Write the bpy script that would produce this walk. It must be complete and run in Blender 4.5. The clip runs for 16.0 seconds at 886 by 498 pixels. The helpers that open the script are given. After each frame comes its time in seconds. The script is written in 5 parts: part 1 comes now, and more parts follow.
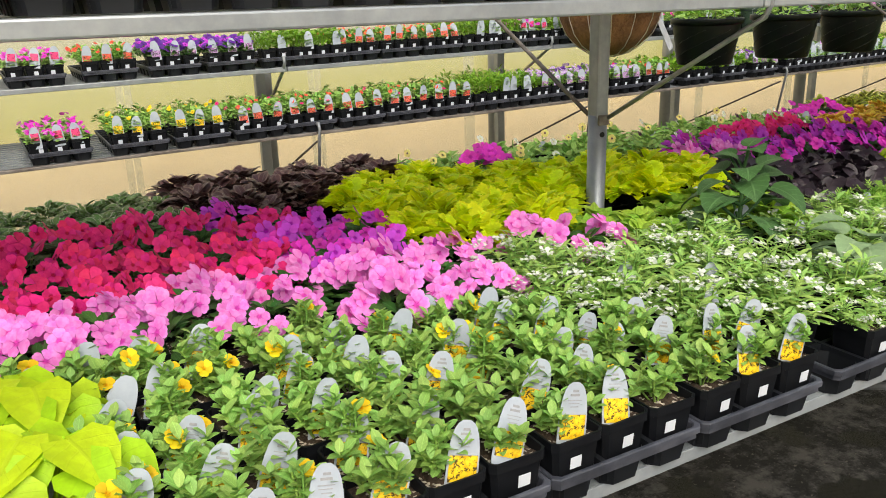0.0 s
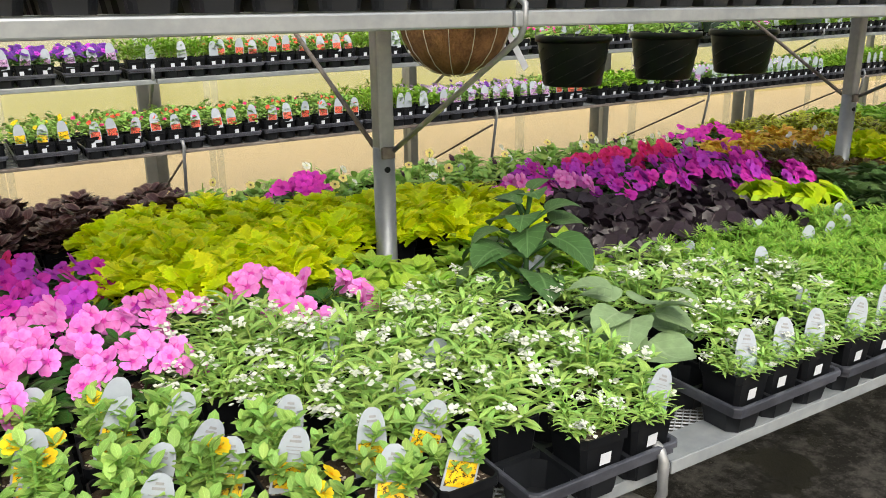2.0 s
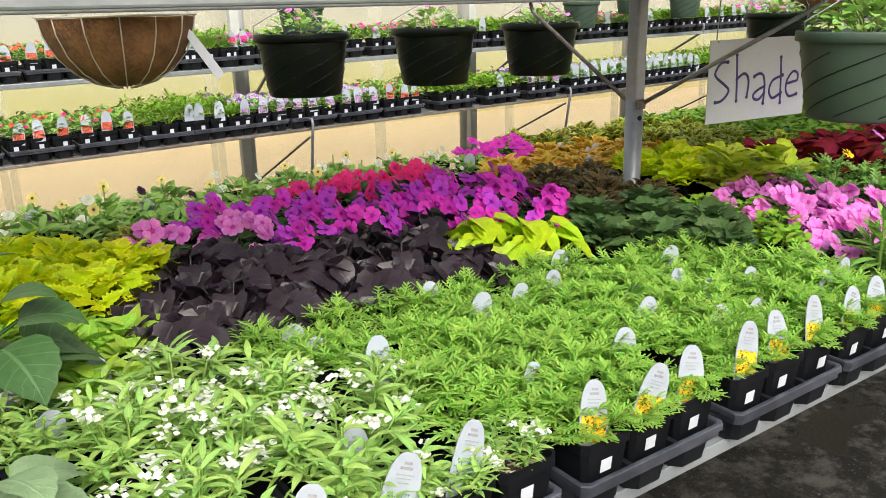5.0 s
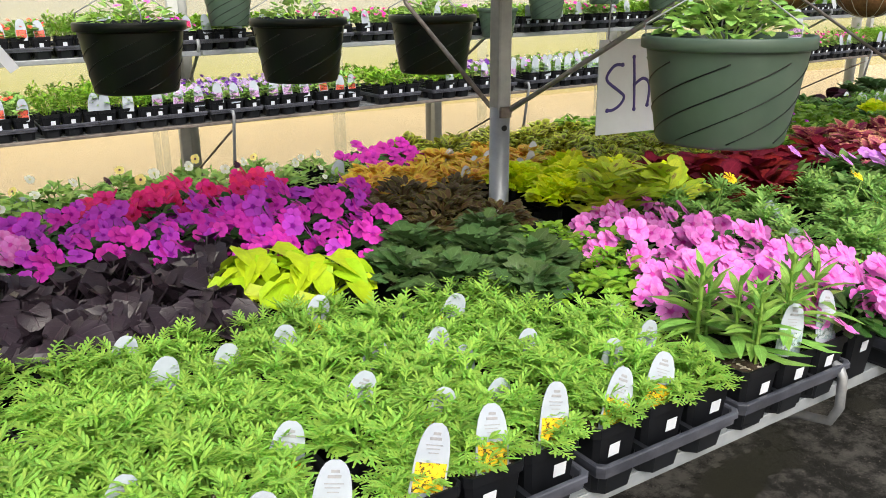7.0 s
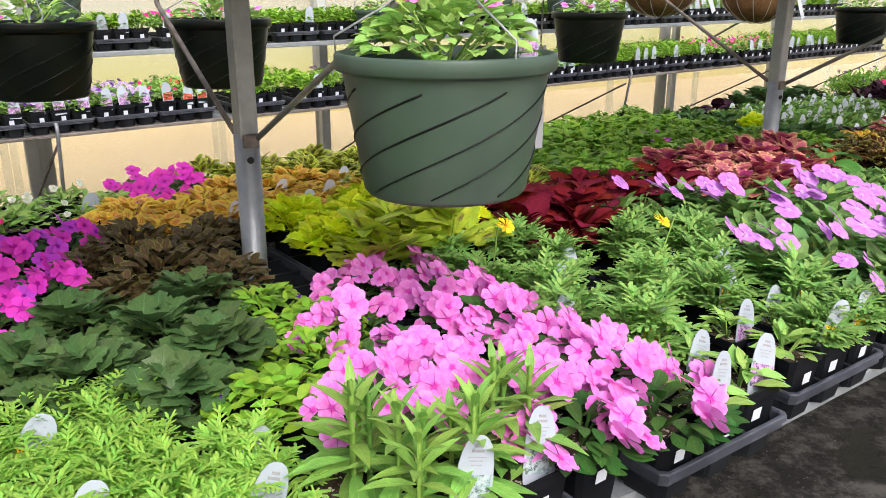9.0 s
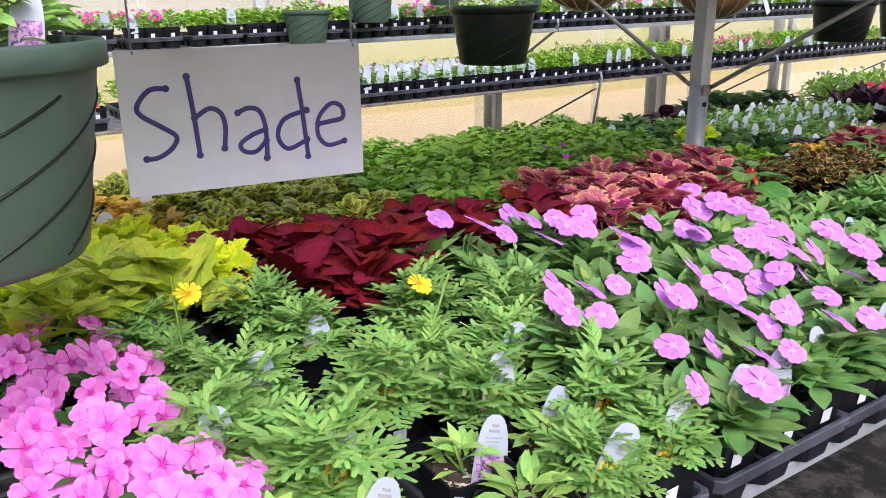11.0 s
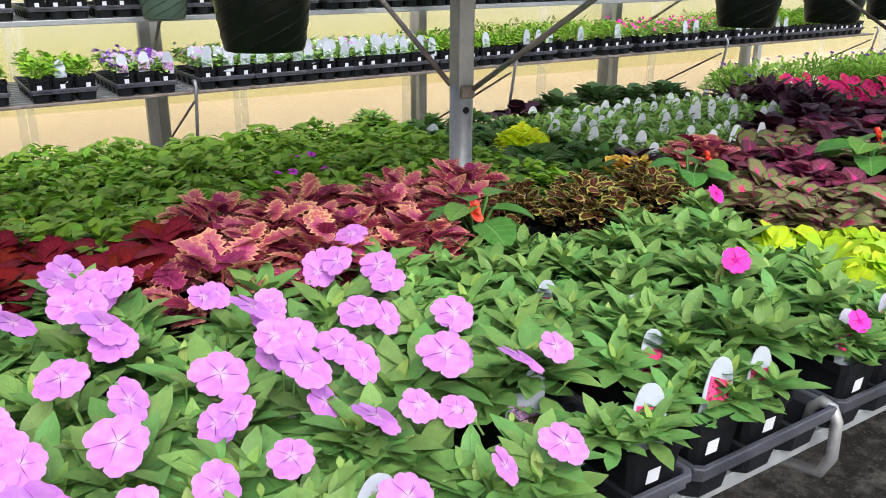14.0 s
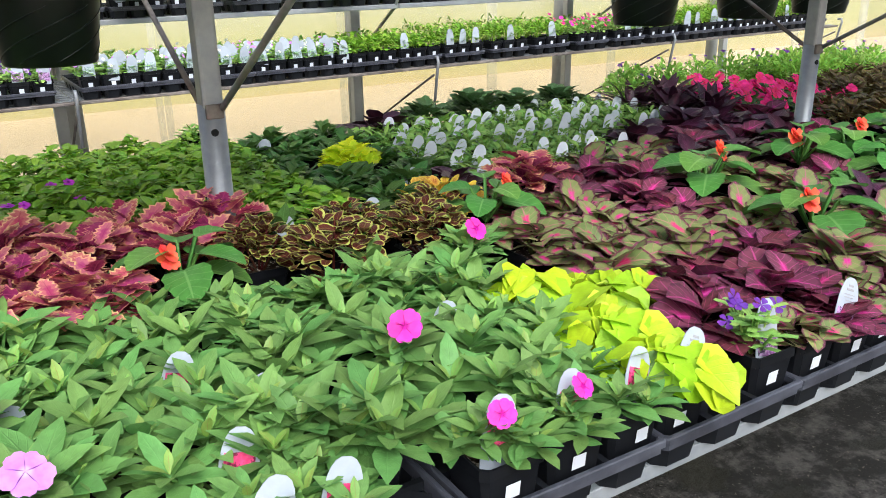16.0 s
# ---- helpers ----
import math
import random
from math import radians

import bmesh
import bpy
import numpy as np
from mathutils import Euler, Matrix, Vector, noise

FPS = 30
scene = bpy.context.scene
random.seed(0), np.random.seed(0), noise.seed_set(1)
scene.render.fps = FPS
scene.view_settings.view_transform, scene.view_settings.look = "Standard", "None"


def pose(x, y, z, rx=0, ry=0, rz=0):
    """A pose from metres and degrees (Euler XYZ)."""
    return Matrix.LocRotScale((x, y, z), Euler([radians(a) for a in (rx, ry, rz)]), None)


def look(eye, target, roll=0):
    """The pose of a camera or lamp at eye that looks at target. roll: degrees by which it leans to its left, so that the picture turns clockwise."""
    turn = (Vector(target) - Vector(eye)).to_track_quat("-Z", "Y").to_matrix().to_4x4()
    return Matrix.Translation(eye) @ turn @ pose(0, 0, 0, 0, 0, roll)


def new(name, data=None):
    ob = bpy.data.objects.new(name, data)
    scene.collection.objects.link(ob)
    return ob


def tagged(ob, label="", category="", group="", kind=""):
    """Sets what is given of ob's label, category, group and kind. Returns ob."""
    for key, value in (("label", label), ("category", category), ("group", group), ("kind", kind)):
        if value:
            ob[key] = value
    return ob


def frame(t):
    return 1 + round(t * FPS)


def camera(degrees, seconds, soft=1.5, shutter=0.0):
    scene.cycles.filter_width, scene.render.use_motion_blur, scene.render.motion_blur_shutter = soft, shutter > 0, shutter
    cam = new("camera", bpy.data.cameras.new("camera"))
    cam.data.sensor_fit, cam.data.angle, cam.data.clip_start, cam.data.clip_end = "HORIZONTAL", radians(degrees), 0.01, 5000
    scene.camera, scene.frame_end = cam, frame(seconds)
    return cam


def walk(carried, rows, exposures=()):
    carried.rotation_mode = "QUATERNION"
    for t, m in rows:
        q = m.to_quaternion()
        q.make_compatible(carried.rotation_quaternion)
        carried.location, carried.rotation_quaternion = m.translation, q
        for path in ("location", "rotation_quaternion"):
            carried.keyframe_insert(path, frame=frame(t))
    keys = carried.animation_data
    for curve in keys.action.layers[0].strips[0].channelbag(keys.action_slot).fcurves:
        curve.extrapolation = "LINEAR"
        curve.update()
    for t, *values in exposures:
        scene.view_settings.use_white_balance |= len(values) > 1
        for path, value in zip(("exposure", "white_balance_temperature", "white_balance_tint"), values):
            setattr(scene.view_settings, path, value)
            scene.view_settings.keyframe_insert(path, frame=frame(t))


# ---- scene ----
cam = camera(57.8, 16.0, 0.9)
PATH = [
    (0, (0.097, 0.149, 1.439), (1.042, 1.808, 0.842), -1.7),
    (0.5, (0.218, 0.218, 1.435), (1.195, 1.86, 0.843), -1.0),
    (1, (0.336, 0.258, 1.433), (1.364, 1.871, 0.847), -0.7),
    (1.5, (0.507, 0.224, 1.437), (1.53, 1.844, 0.861), -0.8),
    (2, (0.67, 0.162, 1.436), (1.662, 1.8, 0.859), -0.7),
    (2.5, (0.775, 0.186, 1.43), (1.757, 1.83, 0.851), -1.0),
    (3, (0.917, 0.276, 1.429), (1.954, 1.886, 0.852), -0.7),
    (3.5, (1.045, 0.307, 1.423), (2.118, 1.893, 0.843), -1.2),
    (4, (1.248, 0.259, 1.43), (2.336, 1.833, 0.851), -1.4),
    (4.2, (1.327, 0.234, 1.421), (2.417, 1.81, 0.847), -1.8),
    (6.3, (1.859, 0.323, 1.386), (2.947, 1.892, 0.79), -0.8),
    (6.5, (1.925, 0.308, 1.388), (3.011, 1.877, 0.787), -0.7),
    (7, (2.096, 0.238, 1.4), (3.13, 1.839, 0.792), -0.4),
    (7.5, (2.22, 0.212, 1.407), (3.236, 1.822, 0.794), -0.3),
    (8, (2.371, 0.258, 1.409), (3.451, 1.83, 0.805), 0.2),
    (8.5, (2.525, 0.31, 1.405), (3.672, 1.835, 0.806), 0.7),
    (8.7, (2.572, 0.305, 1.404), (3.713, 1.833, 0.8), 0.5),
    (10.8, (3.228, 0.366, 1.362), (4.274, 1.966, 0.775), -0.9),
    (11, (3.271, 0.385, 1.357), (4.342, 1.966, 0.763), -0.6),
    (11.5, (3.375, 0.397, 1.344), (4.454, 1.969, 0.741), -0.8),
    (12, (3.551, 0.351, 1.346), (4.561, 1.961, 0.724), -1.6),
    (12.5, (3.702, 0.27, 1.354), (4.625, 1.928, 0.724), -1.2),
    (13, (3.782, 0.254, 1.355), (4.656, 1.935, 0.716), -1.3),
    (13.5, (3.924, 0.318, 1.353), (4.856, 1.966, 0.709), -0.7),
    (14, (4.064, 0.373, 1.362), (5.092, 1.958, 0.706), 0.3),
    (14.5, (4.188, 0.356, 1.358), (5.265, 1.906, 0.697), 0.6),
    (15, (4.342, 0.298, 1.37), (5.389, 1.869, 0.71), 0.0),
    (15.5, (4.462, 0.261, 1.37), (5.469, 1.86, 0.715), 0.0),
    (16, (4.582, 0.304, 1.367), (5.584, 1.902, 0.703), -0.8),
]
walk(cam, [(t, look(eye, aim, roll)) for t, eye, aim, roll in PATH], exposures=[(0, 0.3, 6750, 6), (2, 0.38, 6750, 6), (4, 0.5, 6600, 7), (8, 0.62, 6500, 8), (10.8, 0.66, 5900, 19), (13, 0.62, 5900, 19), (14.5, 0.6, 6200, 7), (16, 0.72, 5950, 8)])

# ---- light ----
world = bpy.data.worlds.new("overcast_sky")
scene.world = world
world.use_nodes = True
_n = world.node_tree.nodes
_sky = _n.new("ShaderNodeTexSky")
_sky.sky_type, _sky.sun_disc = "NISHITA", False
_sky.sun_elevation, _sky.sun_rotation = radians(46), radians(196)
_sky.air_density, _sky.dust_density = 1.0, 4.0
_n["Background"].inputs["Strength"].default_value = 0.13
world.node_tree.links.new(_sky.outputs[0], _n["Background"].inputs["Color"])
_sun = bpy.data.lights.new("sun", "SUN")
_sun.energy, _sun.angle, _sun.color = 2.5, radians(45), (1.0, 0.96, 0.9)
sun = new("sun", _sun)
sun.matrix_world = look((0, 0, 10), (2.0, 7.0, 2.4))

# ---- materials ----
MATS = {}


class Nodes:
    """A small builder of node materials."""

    def __init__(self, name):
        self.mat = bpy.data.materials.new(name)
        self.mat.use_nodes = True
        self.t = self.mat.node_tree
        self.b = self.t.nodes["Principled BSDF"]
        self.out = self.t.nodes["Material Output"]
        MATS[name] = self.mat

    def node(self, kind, **sets):
        n = self.t.nodes.new(kind)
        for k, v in sets.items():
            if k in n.inputs:
                n.inputs[k].default_value = v
        return n

    def join(self, a, b):
        self.t.links.new(a, b)

    def noise(self, scale, detail=3.0, rough=0.6, space="Object"):
        c = self.node("ShaderNodeTexCoord")
        n = self.node("ShaderNodeTexNoise", Scale=scale, Detail=detail, Roughness=rough)
        self.join(c.outputs[space], n.inputs["Vector"])
        return n.outputs["Fac"]

    def math(self, op, a, b=0.0, c=None):
        n = self.t.nodes.new("ShaderNodeMath")
        n.operation = op
        for i, v in enumerate((a, b, c)):
            if v is None:
                continue
            if isinstance(v, (int, float)):
                n.inputs[i].default_value = v
            else:
                self.join(v, n.inputs[i])
        return n.outputs[0]

    def step(self, v, lo, hi):
        n = self.t.nodes.new("ShaderNodeMapRange")
        n.interpolation_type = "SMOOTHSTEP"
        self.join(v, n.inputs["Value"])
        n.inputs["From Min"].default_value, n.inputs["From Max"].default_value = lo, hi
        return n.outputs[0]

    def mix(self, fac, a, b):
        n = self.t.nodes.new("ShaderNodeMix")
        n.data_type = "RGBA"
        for sock, v in ((n.inputs[0], fac), (n.inputs[6], a), (n.inputs[7], b)):
            if isinstance(v, (int, float)):
                sock.default_value = v
            elif isinstance(v, tuple):
                sock.default_value = (*v, 1)
            else:
                self.join(v, sock)
        return n.outputs[2]

    def vary(self, col, island=0.25, thing=0.2, hue=0.02):
        """Light and dark copies of a colour from piece to piece and thing to thing."""
        g = self.node("ShaderNodeNewGeometry").outputs["Random Per Island"]
        o = self.node("ShaderNodeObjectInfo").outputs["Random"]
        v = self.math("ADD", self.math("MULTIPLY_ADD", g, island, 1 - island / 2), self.math("MULTIPLY_ADD", o, thing, -thing / 2))
        h = self.math("MULTIPLY_ADD", self.math("FRACT", self.math("MULTIPLY", g, 7.3)), hue * 2, 0.5 - hue)
        n = self.node("ShaderNodeHueSaturation")
        self.join(v, n.inputs["Value"])
        self.join(h, n.inputs["Hue"])
        self.join(col, n.inputs["Color"])
        return n.outputs[0]

    def bump(self, h, strength, dist=0.002):
        n = self.node("ShaderNodeBump", Strength=strength, Distance=dist)
        self.join(h, n.inputs["Height"])
        self.join(n.outputs[0], self.b.inputs["Normal"])

    def color(self, c):
        if isinstance(c, tuple):
            self.b.inputs["Base Color"].default_value = (*c, 1)
        else:
            self.join(c, self.b.inputs["Base Color"])

    def gloss(self, rough, metal=0.0, spec=0.5):
        self.b.inputs["Roughness"].default_value = rough
        self.b.inputs["Metallic"].default_value = metal
        self.b.inputs["Specular IOR Level"].default_value = spec

    def thin(self, col, amount):
        """Lets light through a leaf, petal or sheet."""
        tr = self.node("ShaderNodeBsdfTranslucent")
        if isinstance(col, tuple):
            tr.inputs["Color"].default_value = (*col, 1)
        else:
            self.join(col, tr.inputs["Color"])
        m = self.node("ShaderNodeMixShader", Fac=amount)
        self.join(self.b.outputs[0], m.inputs[1])
        self.join(tr.outputs[0], m.inputs[2])
        self.join(m.outputs[0], self.out.inputs["Surface"])


def plain(name, a, b, scale=30.0, rough=0.5, metal=0.0, bump=0.1, dist=0.001, spec=0.5):
    m = Nodes(name)
    f = m.noise(scale, 4)
    f2 = m.noise(scale * 0.13, 3)
    k = m.math("MULTIPLY_ADD", f2, 0.6, m.math("MULTIPLY", f, 0.4))
    m.color(m.mix(m.step(k, 0.3, 0.7), a, b))
    m.gloss(rough, metal, spec)
    m.bump(f, bump, dist)
    return m.mat


def leaf(name, base, edge=None, mid=None, vein=None, rough=0.42, see=0.25, edge_at=0.72, mid_at=0.35, ribbed=0.45, spec=0.3):
    """A leaf skin on a leaf's own u (across) and v (along)."""
    m = Nodes(name)
    uv = m.node("ShaderNodeUVMap").outputs[0]
    s = m.node("ShaderNodeSeparateXYZ")
    m.join(uv, s.inputs[0])
    wob = m.math("MULTIPLY_ADD", m.noise(160, 2), 0.35, -0.17)
    u = m.math("ABSOLUTE", m.math("MULTIPLY_ADD", s.outputs[0], 2, -1))
    col = m.mix(m.step(m.noise(70, 3), 0.3, 0.75), tuple(c * 0.8 for c in base), base)
    along = m.math("MULTIPLY_ADD", s.outputs[1], 1.0, 0)
    rim = m.math("MAXIMUM", u, m.math("MULTIPLY", along, m.math("MULTIPLY", along, 1.0)))
    if mid:
        core = m.math("MAXIMUM", u, m.math("MULTIPLY", m.math("ABSOLUTE", m.math("SUBTRACT", along, 0.4)), 1.7))
        col = m.mix(m.step(m.math("ADD", core, wob), mid_at + 0.15, mid_at - 0.12), col, mid)
    if edge:
        col = m.mix(m.step(m.math("ADD", rim, wob), edge_at - 0.08, edge_at + 0.1), col, edge)
    # midrib and slanting side veins
    rib = m.step(u, 0.09, 0.02)
    side = m.math("ABSOLUTE", m.math("SUBTRACT", m.math("FRACT", m.math("MULTIPLY", m.math("SUBTRACT", along, m.math("MULTIPLY", u, 0.25)), 6)), 0.5))
    ribs = m.math("MAXIMUM", rib, m.math("MULTIPLY", m.step(side, 0.09, 0.02), 0.5))
    col = m.mix(m.math("MULTIPLY", ribs, ribbed), col, vein or tuple(min(1, c * 1.5 + 0.02) for c in base))
    col = m.vary(col)
    m.color(col)
    m.gloss(rough, 0, spec)
    m.bump(m.math("SUBTRACT", m.noise(220, 2), ribs), 0.35, 0.0015)
    m.thin(col, see)
    return m.mat


def petal(name, base, eye=None, rim=None, see=0.3, hue=0.015):
    m = Nodes(name)
    uv = m.node("ShaderNodeUVMap").outputs[0]
    s = m.node("ShaderNodeSeparateXYZ")
    m.join(uv, s.inputs[0])
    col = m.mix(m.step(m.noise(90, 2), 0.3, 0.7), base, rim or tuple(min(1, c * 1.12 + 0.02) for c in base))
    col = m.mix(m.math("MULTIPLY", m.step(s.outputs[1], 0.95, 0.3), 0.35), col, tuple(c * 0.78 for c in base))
    if eye:
        col = m.mix(m.step(s.outputs[1], 0.34, 0.14), col, eye)
    col = m.vary(col, 0.22, 0.12, hue)
    m.color(col)
    m.gloss(0.6, 0, 0.25)
    m.bump(m.noise(150, 2), 0.15, 0.001)
    m.thin(col, see)
    return m.mat


plain("galvanised", (0.25, 0.27, 0.30), (0.36, 0.38, 0.41), 45, 0.42, 0.5, 0.1)
plain("dull_steel", (0.22, 0.23, 0.25), (0.4, 0.41, 0.43), 60, 0.5, 0.6, 0.2)
# rusty brackets and braces; also the shade coloured into the lower rack rail
plain("rust_shade_steel", (0.10, 0.08, 0.07), (0.28, 0.25, 0.23), 50, 0.6, 0.4, 0.3)
plain("black_plastic", (0.004, 0.0045, 0.006), (0.010, 0.011, 0.014), 25, 0.42, 0, 0.08, 0.001, 0.2)
plain("dusty_zinc", (0.24, 0.265, 0.295), (0.36, 0.385, 0.42), 35, 0.45, 0.2, 0.15)
# galvanised steel with light put into its colour, for the backlit rack posts
plain("lit_galvanised", (0.46, 0.47, 0.46), (0.58, 0.59, 0.57), 30, 0.5, 0, 0.1)
# worn black plastic; the rim's sheen is mixed into these lighter colours
plain("tray_plastic", (0.026, 0.028, 0.038), (0.085, 0.09, 0.115), 34, 0.4, 0, 0.25, 0.001, 0.4)
plain("cup_plastic", (0.007, 0.008, 0.01), (0.016, 0.018, 0.023), 25, 0.4, 0, 0.1, 0.001, 0.3)
plain("green_plastic", (0.046, 0.076, 0.056), (0.070, 0.106, 0.080), 14, 0.42, 0, 0.05, 0.001, 0.35)
plain("dark_pot_plastic", (0.003, 0.005, 0.004), (0.007, 0.010, 0.008), 14, 0.3, 0, 0.05, 0.001, 0.25)
plain("tag_plastic", (0.33, 0.37, 0.44), (0.41, 0.45, 0.52), 60, 0.4, 0, 0.03, 0.001, 0.3)
plain("paper", (0.58, 0.61, 0.69), (0.66, 0.69, 0.77), 30, 0.6, 0, 0.03)


def printed(name, a, b, dark):
    """A flower picture printed on plastic: bright petals on a dark ground."""
    m = Nodes(name)
    col = m.mix(m.step(m.noise(210, 2), 0.35, 0.65), a, b)
    col = m.mix(m.step(m.noise(150, 3, 0.7), 0.54, 0.59), col, dark)
    m.color(col)
    m.gloss(0.4, 0, 0.3)


printed("print_yellow", (0.75, 0.42, 0.01), (0.9, 0.62, 0.03), (0.09, 0.06, 0.015))
printed("print_red", (0.6, 0.05, 0.04), (0.8, 0.16, 0.10), (0.06, 0.07, 0.04))
printed("print_purple", (0.3, 0.1, 0.34), (0.55, 0.36, 0.6), (0.07, 0.08, 0.09))
printed("print_pink", (0.7, 0.04, 0.16), (0.8, 0.08, 0.24), (0.2, 0.02, 0.06))
printed("print_green", (0.12, 0.4, 0.02), (0.4, 0.7, 0.08), (0.04, 0.12, 0.03))
printed("print_grey", (0.22, 0.32, 0.34), (0.45, 0.52, 0.53), (0.12, 0.16, 0.14))
plain("ink", (0.03, 0.02, 0.16), (0.06, 0.04, 0.24), 60, 0.5, 0, 0)
plain("grey_ink", (0.2, 0.2, 0.22), (0.4, 0.4, 0.42), 90, 0.5, 0, 0)
plain("coir", (0.11, 0.05, 0.02), (0.3, 0.15, 0.06), 120, 0.95, 0, 1.0, 0.006)
plain("wire", (0.5, 0.47, 0.4), (0.65, 0.6, 0.5), 40, 0.4, 0.3, 0)


def soil_mat():
    m = Nodes("soil")
    v = m.node("ShaderNodeTexVoronoi", Scale=230.0)
    c = m.node("ShaderNodeTexCoord")
    m.join(c.outputs["Object"], v.inputs["Vector"])
    base = m.mix(m.noise(90, 5), (0.02, 0.012, 0.008), (0.11, 0.07, 0.045))
    sep = m.node("ShaderNodeSeparateColor")
    m.join(v.outputs["Color"], sep.inputs[0])
    m.color(m.mix(m.step(sep.outputs[0], 0.84, 0.9), base, (0.55, 0.48, 0.4)))
    m.gloss(0.9)
    m.bump(m.noise(130, 5), 1.0, 0.006)


soil_mat()


def floor_mat():
    """Black woven ground cloth with dried silt and wet patches."""
    m = Nodes("ground_cloth")
    c = m.node("ShaderNodeTexCoord")
    w = m.node("ShaderNodeTexWave", Scale=260.0)
    m.join(c.outputs["Object"], w.inputs["Vector"])
    dirt = m.noise(7, 12, 0.75)
    wet = m.step(m.noise(4.2, 7, 0.6), 0.53, 0.57)
    col = m.mix(m.step(dirt, 0.44, 0.62), (0.018, 0.016, 0.015), (0.22, 0.205, 0.195))
    grit = m.step(m.noise(85, 3), 0.62, 0.68)
    col = m.mix(m.math("MULTIPLY", grit, 0.7), col, (0.36, 0.32, 0.27))
    col = m.mix(wet, col, (0.009, 0.008, 0.008))
    m.color(col)
    m.join(m.math("MULTIPLY_ADD", wet, -0.4, 0.8), m.b.inputs["Roughness"])
    m.bump(m.math("ADD", w.outputs["Fac"], m.math("MULTIPLY", m.noise(45, 8, 0.75), 5)), 0.9, 0.006)


floor_mat()


def poly_mat():
    """Hazy ribbed plastic sheet that daylight glows through."""
    m = Nodes("clear_poly")
    c = m.node("ShaderNodeTexCoord")
    s = m.node("ShaderNodeSeparateXYZ")
    m.join(c.outputs["Object"], s.inputs[0])
    rib = m.math("SINE", m.math("MULTIPLY", s.outputs[0], 420))
    m.color(m.mix(m.noise(1.5, 4), (0.8, 0.8, 0.76), (0.9, 0.9, 0.88)))
    m.gloss(0.35, 0, 0.4)
    m.bump(rib, 0.15, 0.002)
    tr = m.node("ShaderNodeBsdfTranslucent", Color=(0.9, 0.9, 0.86, 1))
    cl = m.node("ShaderNodeBsdfTransparent", Color=(0.95, 0.95, 0.93, 1))
    a = m.node("ShaderNodeMixShader", Fac=0.7)
    m.join(m.b.outputs[0], a.inputs[1])
    m.join(tr.outputs[0], a.inputs[2])
    b = m.node("ShaderNodeMixShader", Fac=0.76)
    m.join(a.outputs[0], b.inputs[1])
    m.join(cl.outputs[0], b.inputs[2])
    m.join(b.outputs[0], m.out.inputs["Surface"])


poly_mat()


def backdrop_mat():
    """The bright yard outside as a self-glowing gradient: sandy ground, pale green, white sky, blurred."""
    m = Nodes("yard_glow")
    c = m.node("ShaderNodeTexCoord")
    s = m.node("ShaderNodeSeparateXYZ")
    m.join(c.outputs["Object"], s.inputs[0])
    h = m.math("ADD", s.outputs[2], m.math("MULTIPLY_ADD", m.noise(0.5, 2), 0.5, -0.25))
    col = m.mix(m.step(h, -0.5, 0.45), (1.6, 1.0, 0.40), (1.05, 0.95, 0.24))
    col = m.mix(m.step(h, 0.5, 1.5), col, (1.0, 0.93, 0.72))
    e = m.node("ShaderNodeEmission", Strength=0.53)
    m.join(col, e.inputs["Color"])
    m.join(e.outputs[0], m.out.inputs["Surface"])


backdrop_mat()

G = (0.10, 0.26, 0.035)
leaf("lime_leaf", (0.50, 0.72, 0.02), vein=(0.42, 0.58, 0.03))
leaf("lime_coleus_leaf", (0.78, 0.90, 0.016), edge=(0.84, 0.92, 0.03), see=0.35, vein=(0.62, 0.78, 0.015))
leaf("fresh_leaf", (0.28, 0.50, 0.10))
leaf("light_leaf", (0.34, 0.56, 0.13))
leaf("feather_leaf", (0.36, 0.62, 0.11), see=0.4, spec=0.15)
leaf("alyssum_leaf", (0.40, 0.63, 0.16))
leaf("daisy_leaf", (0.29, 0.51, 0.13), see=0.3, spec=0.2)
leaf("impatiens_leaf", (0.055, 0.16, 0.03))
leaf("guinea_leaf", (0.18, 0.36, 0.095), vein=(0.20, 0.38, 0.11), rough=0.42)
leaf("guinea_young_leaf", (0.27, 0.46, 0.10), vein=(0.34, 0.14, 0.06), rough=0.38)
leaf("yellow_green_leaf", (0.38, 0.62, 0.07))
leaf("dark_potato_leaf", (0.030, 0.021, 0.029), vein=(0.06, 0.03, 0.045), rough=0.36, see=0.05, spec=0.5)
leaf("basil_leaf", (0.075, 0.18, 0.06), vein=(0.15, 0.30, 0.12), rough=0.4, ribbed=0.65)
leaf("silver_leaf", (0.24, 0.37, 0.19), vein=(0.32, 0.44, 0.27), rough=0.75, see=0.12)
leaf("heuchera_leaf", (0.075, 0.03, 0.03), edge=(0.17, 0.11, 0.09), vein=(0.2, 0.15, 0.15), rough=0.3, see=0.05)
leaf("variegated_leaf", (0.12, 0.22, 0.05), edge=(0.5, 0.5, 0.38), vein=(0.3, 0.36, 0.24), edge_at=0.85)
leaf("begonia_leaf", (0.085, 0.16, 0.05), vein=(0.12, 0.22, 0.09), rough=0.3, ribbed=0.8)
leaf("mint_leaf", (0.26, 0.49, 0.035), spec=0.5, vein=(0.24, 0.46, 0.05))
leaf("brown_coleus_leaf", (0.11, 0.065, 0.03), edge=(0.19, 0.20, 0.045), edge_at=0.8)
leaf("patterned_coleus_leaf", (0.58, 0.70, 0.06), mid=(0.22, 0.09, 0.07), vein=(0.30, 0.40, 0.05), mid_at=0.18, ribbed=0.8)
leaf("red_coleus_leaf", (0.195, 0.011, 0.020), vein=(0.28, 0.022, 0.035), edge=(0.12, 0.006, 0.012), rough=0.7, see=0.12, spec=0.12)
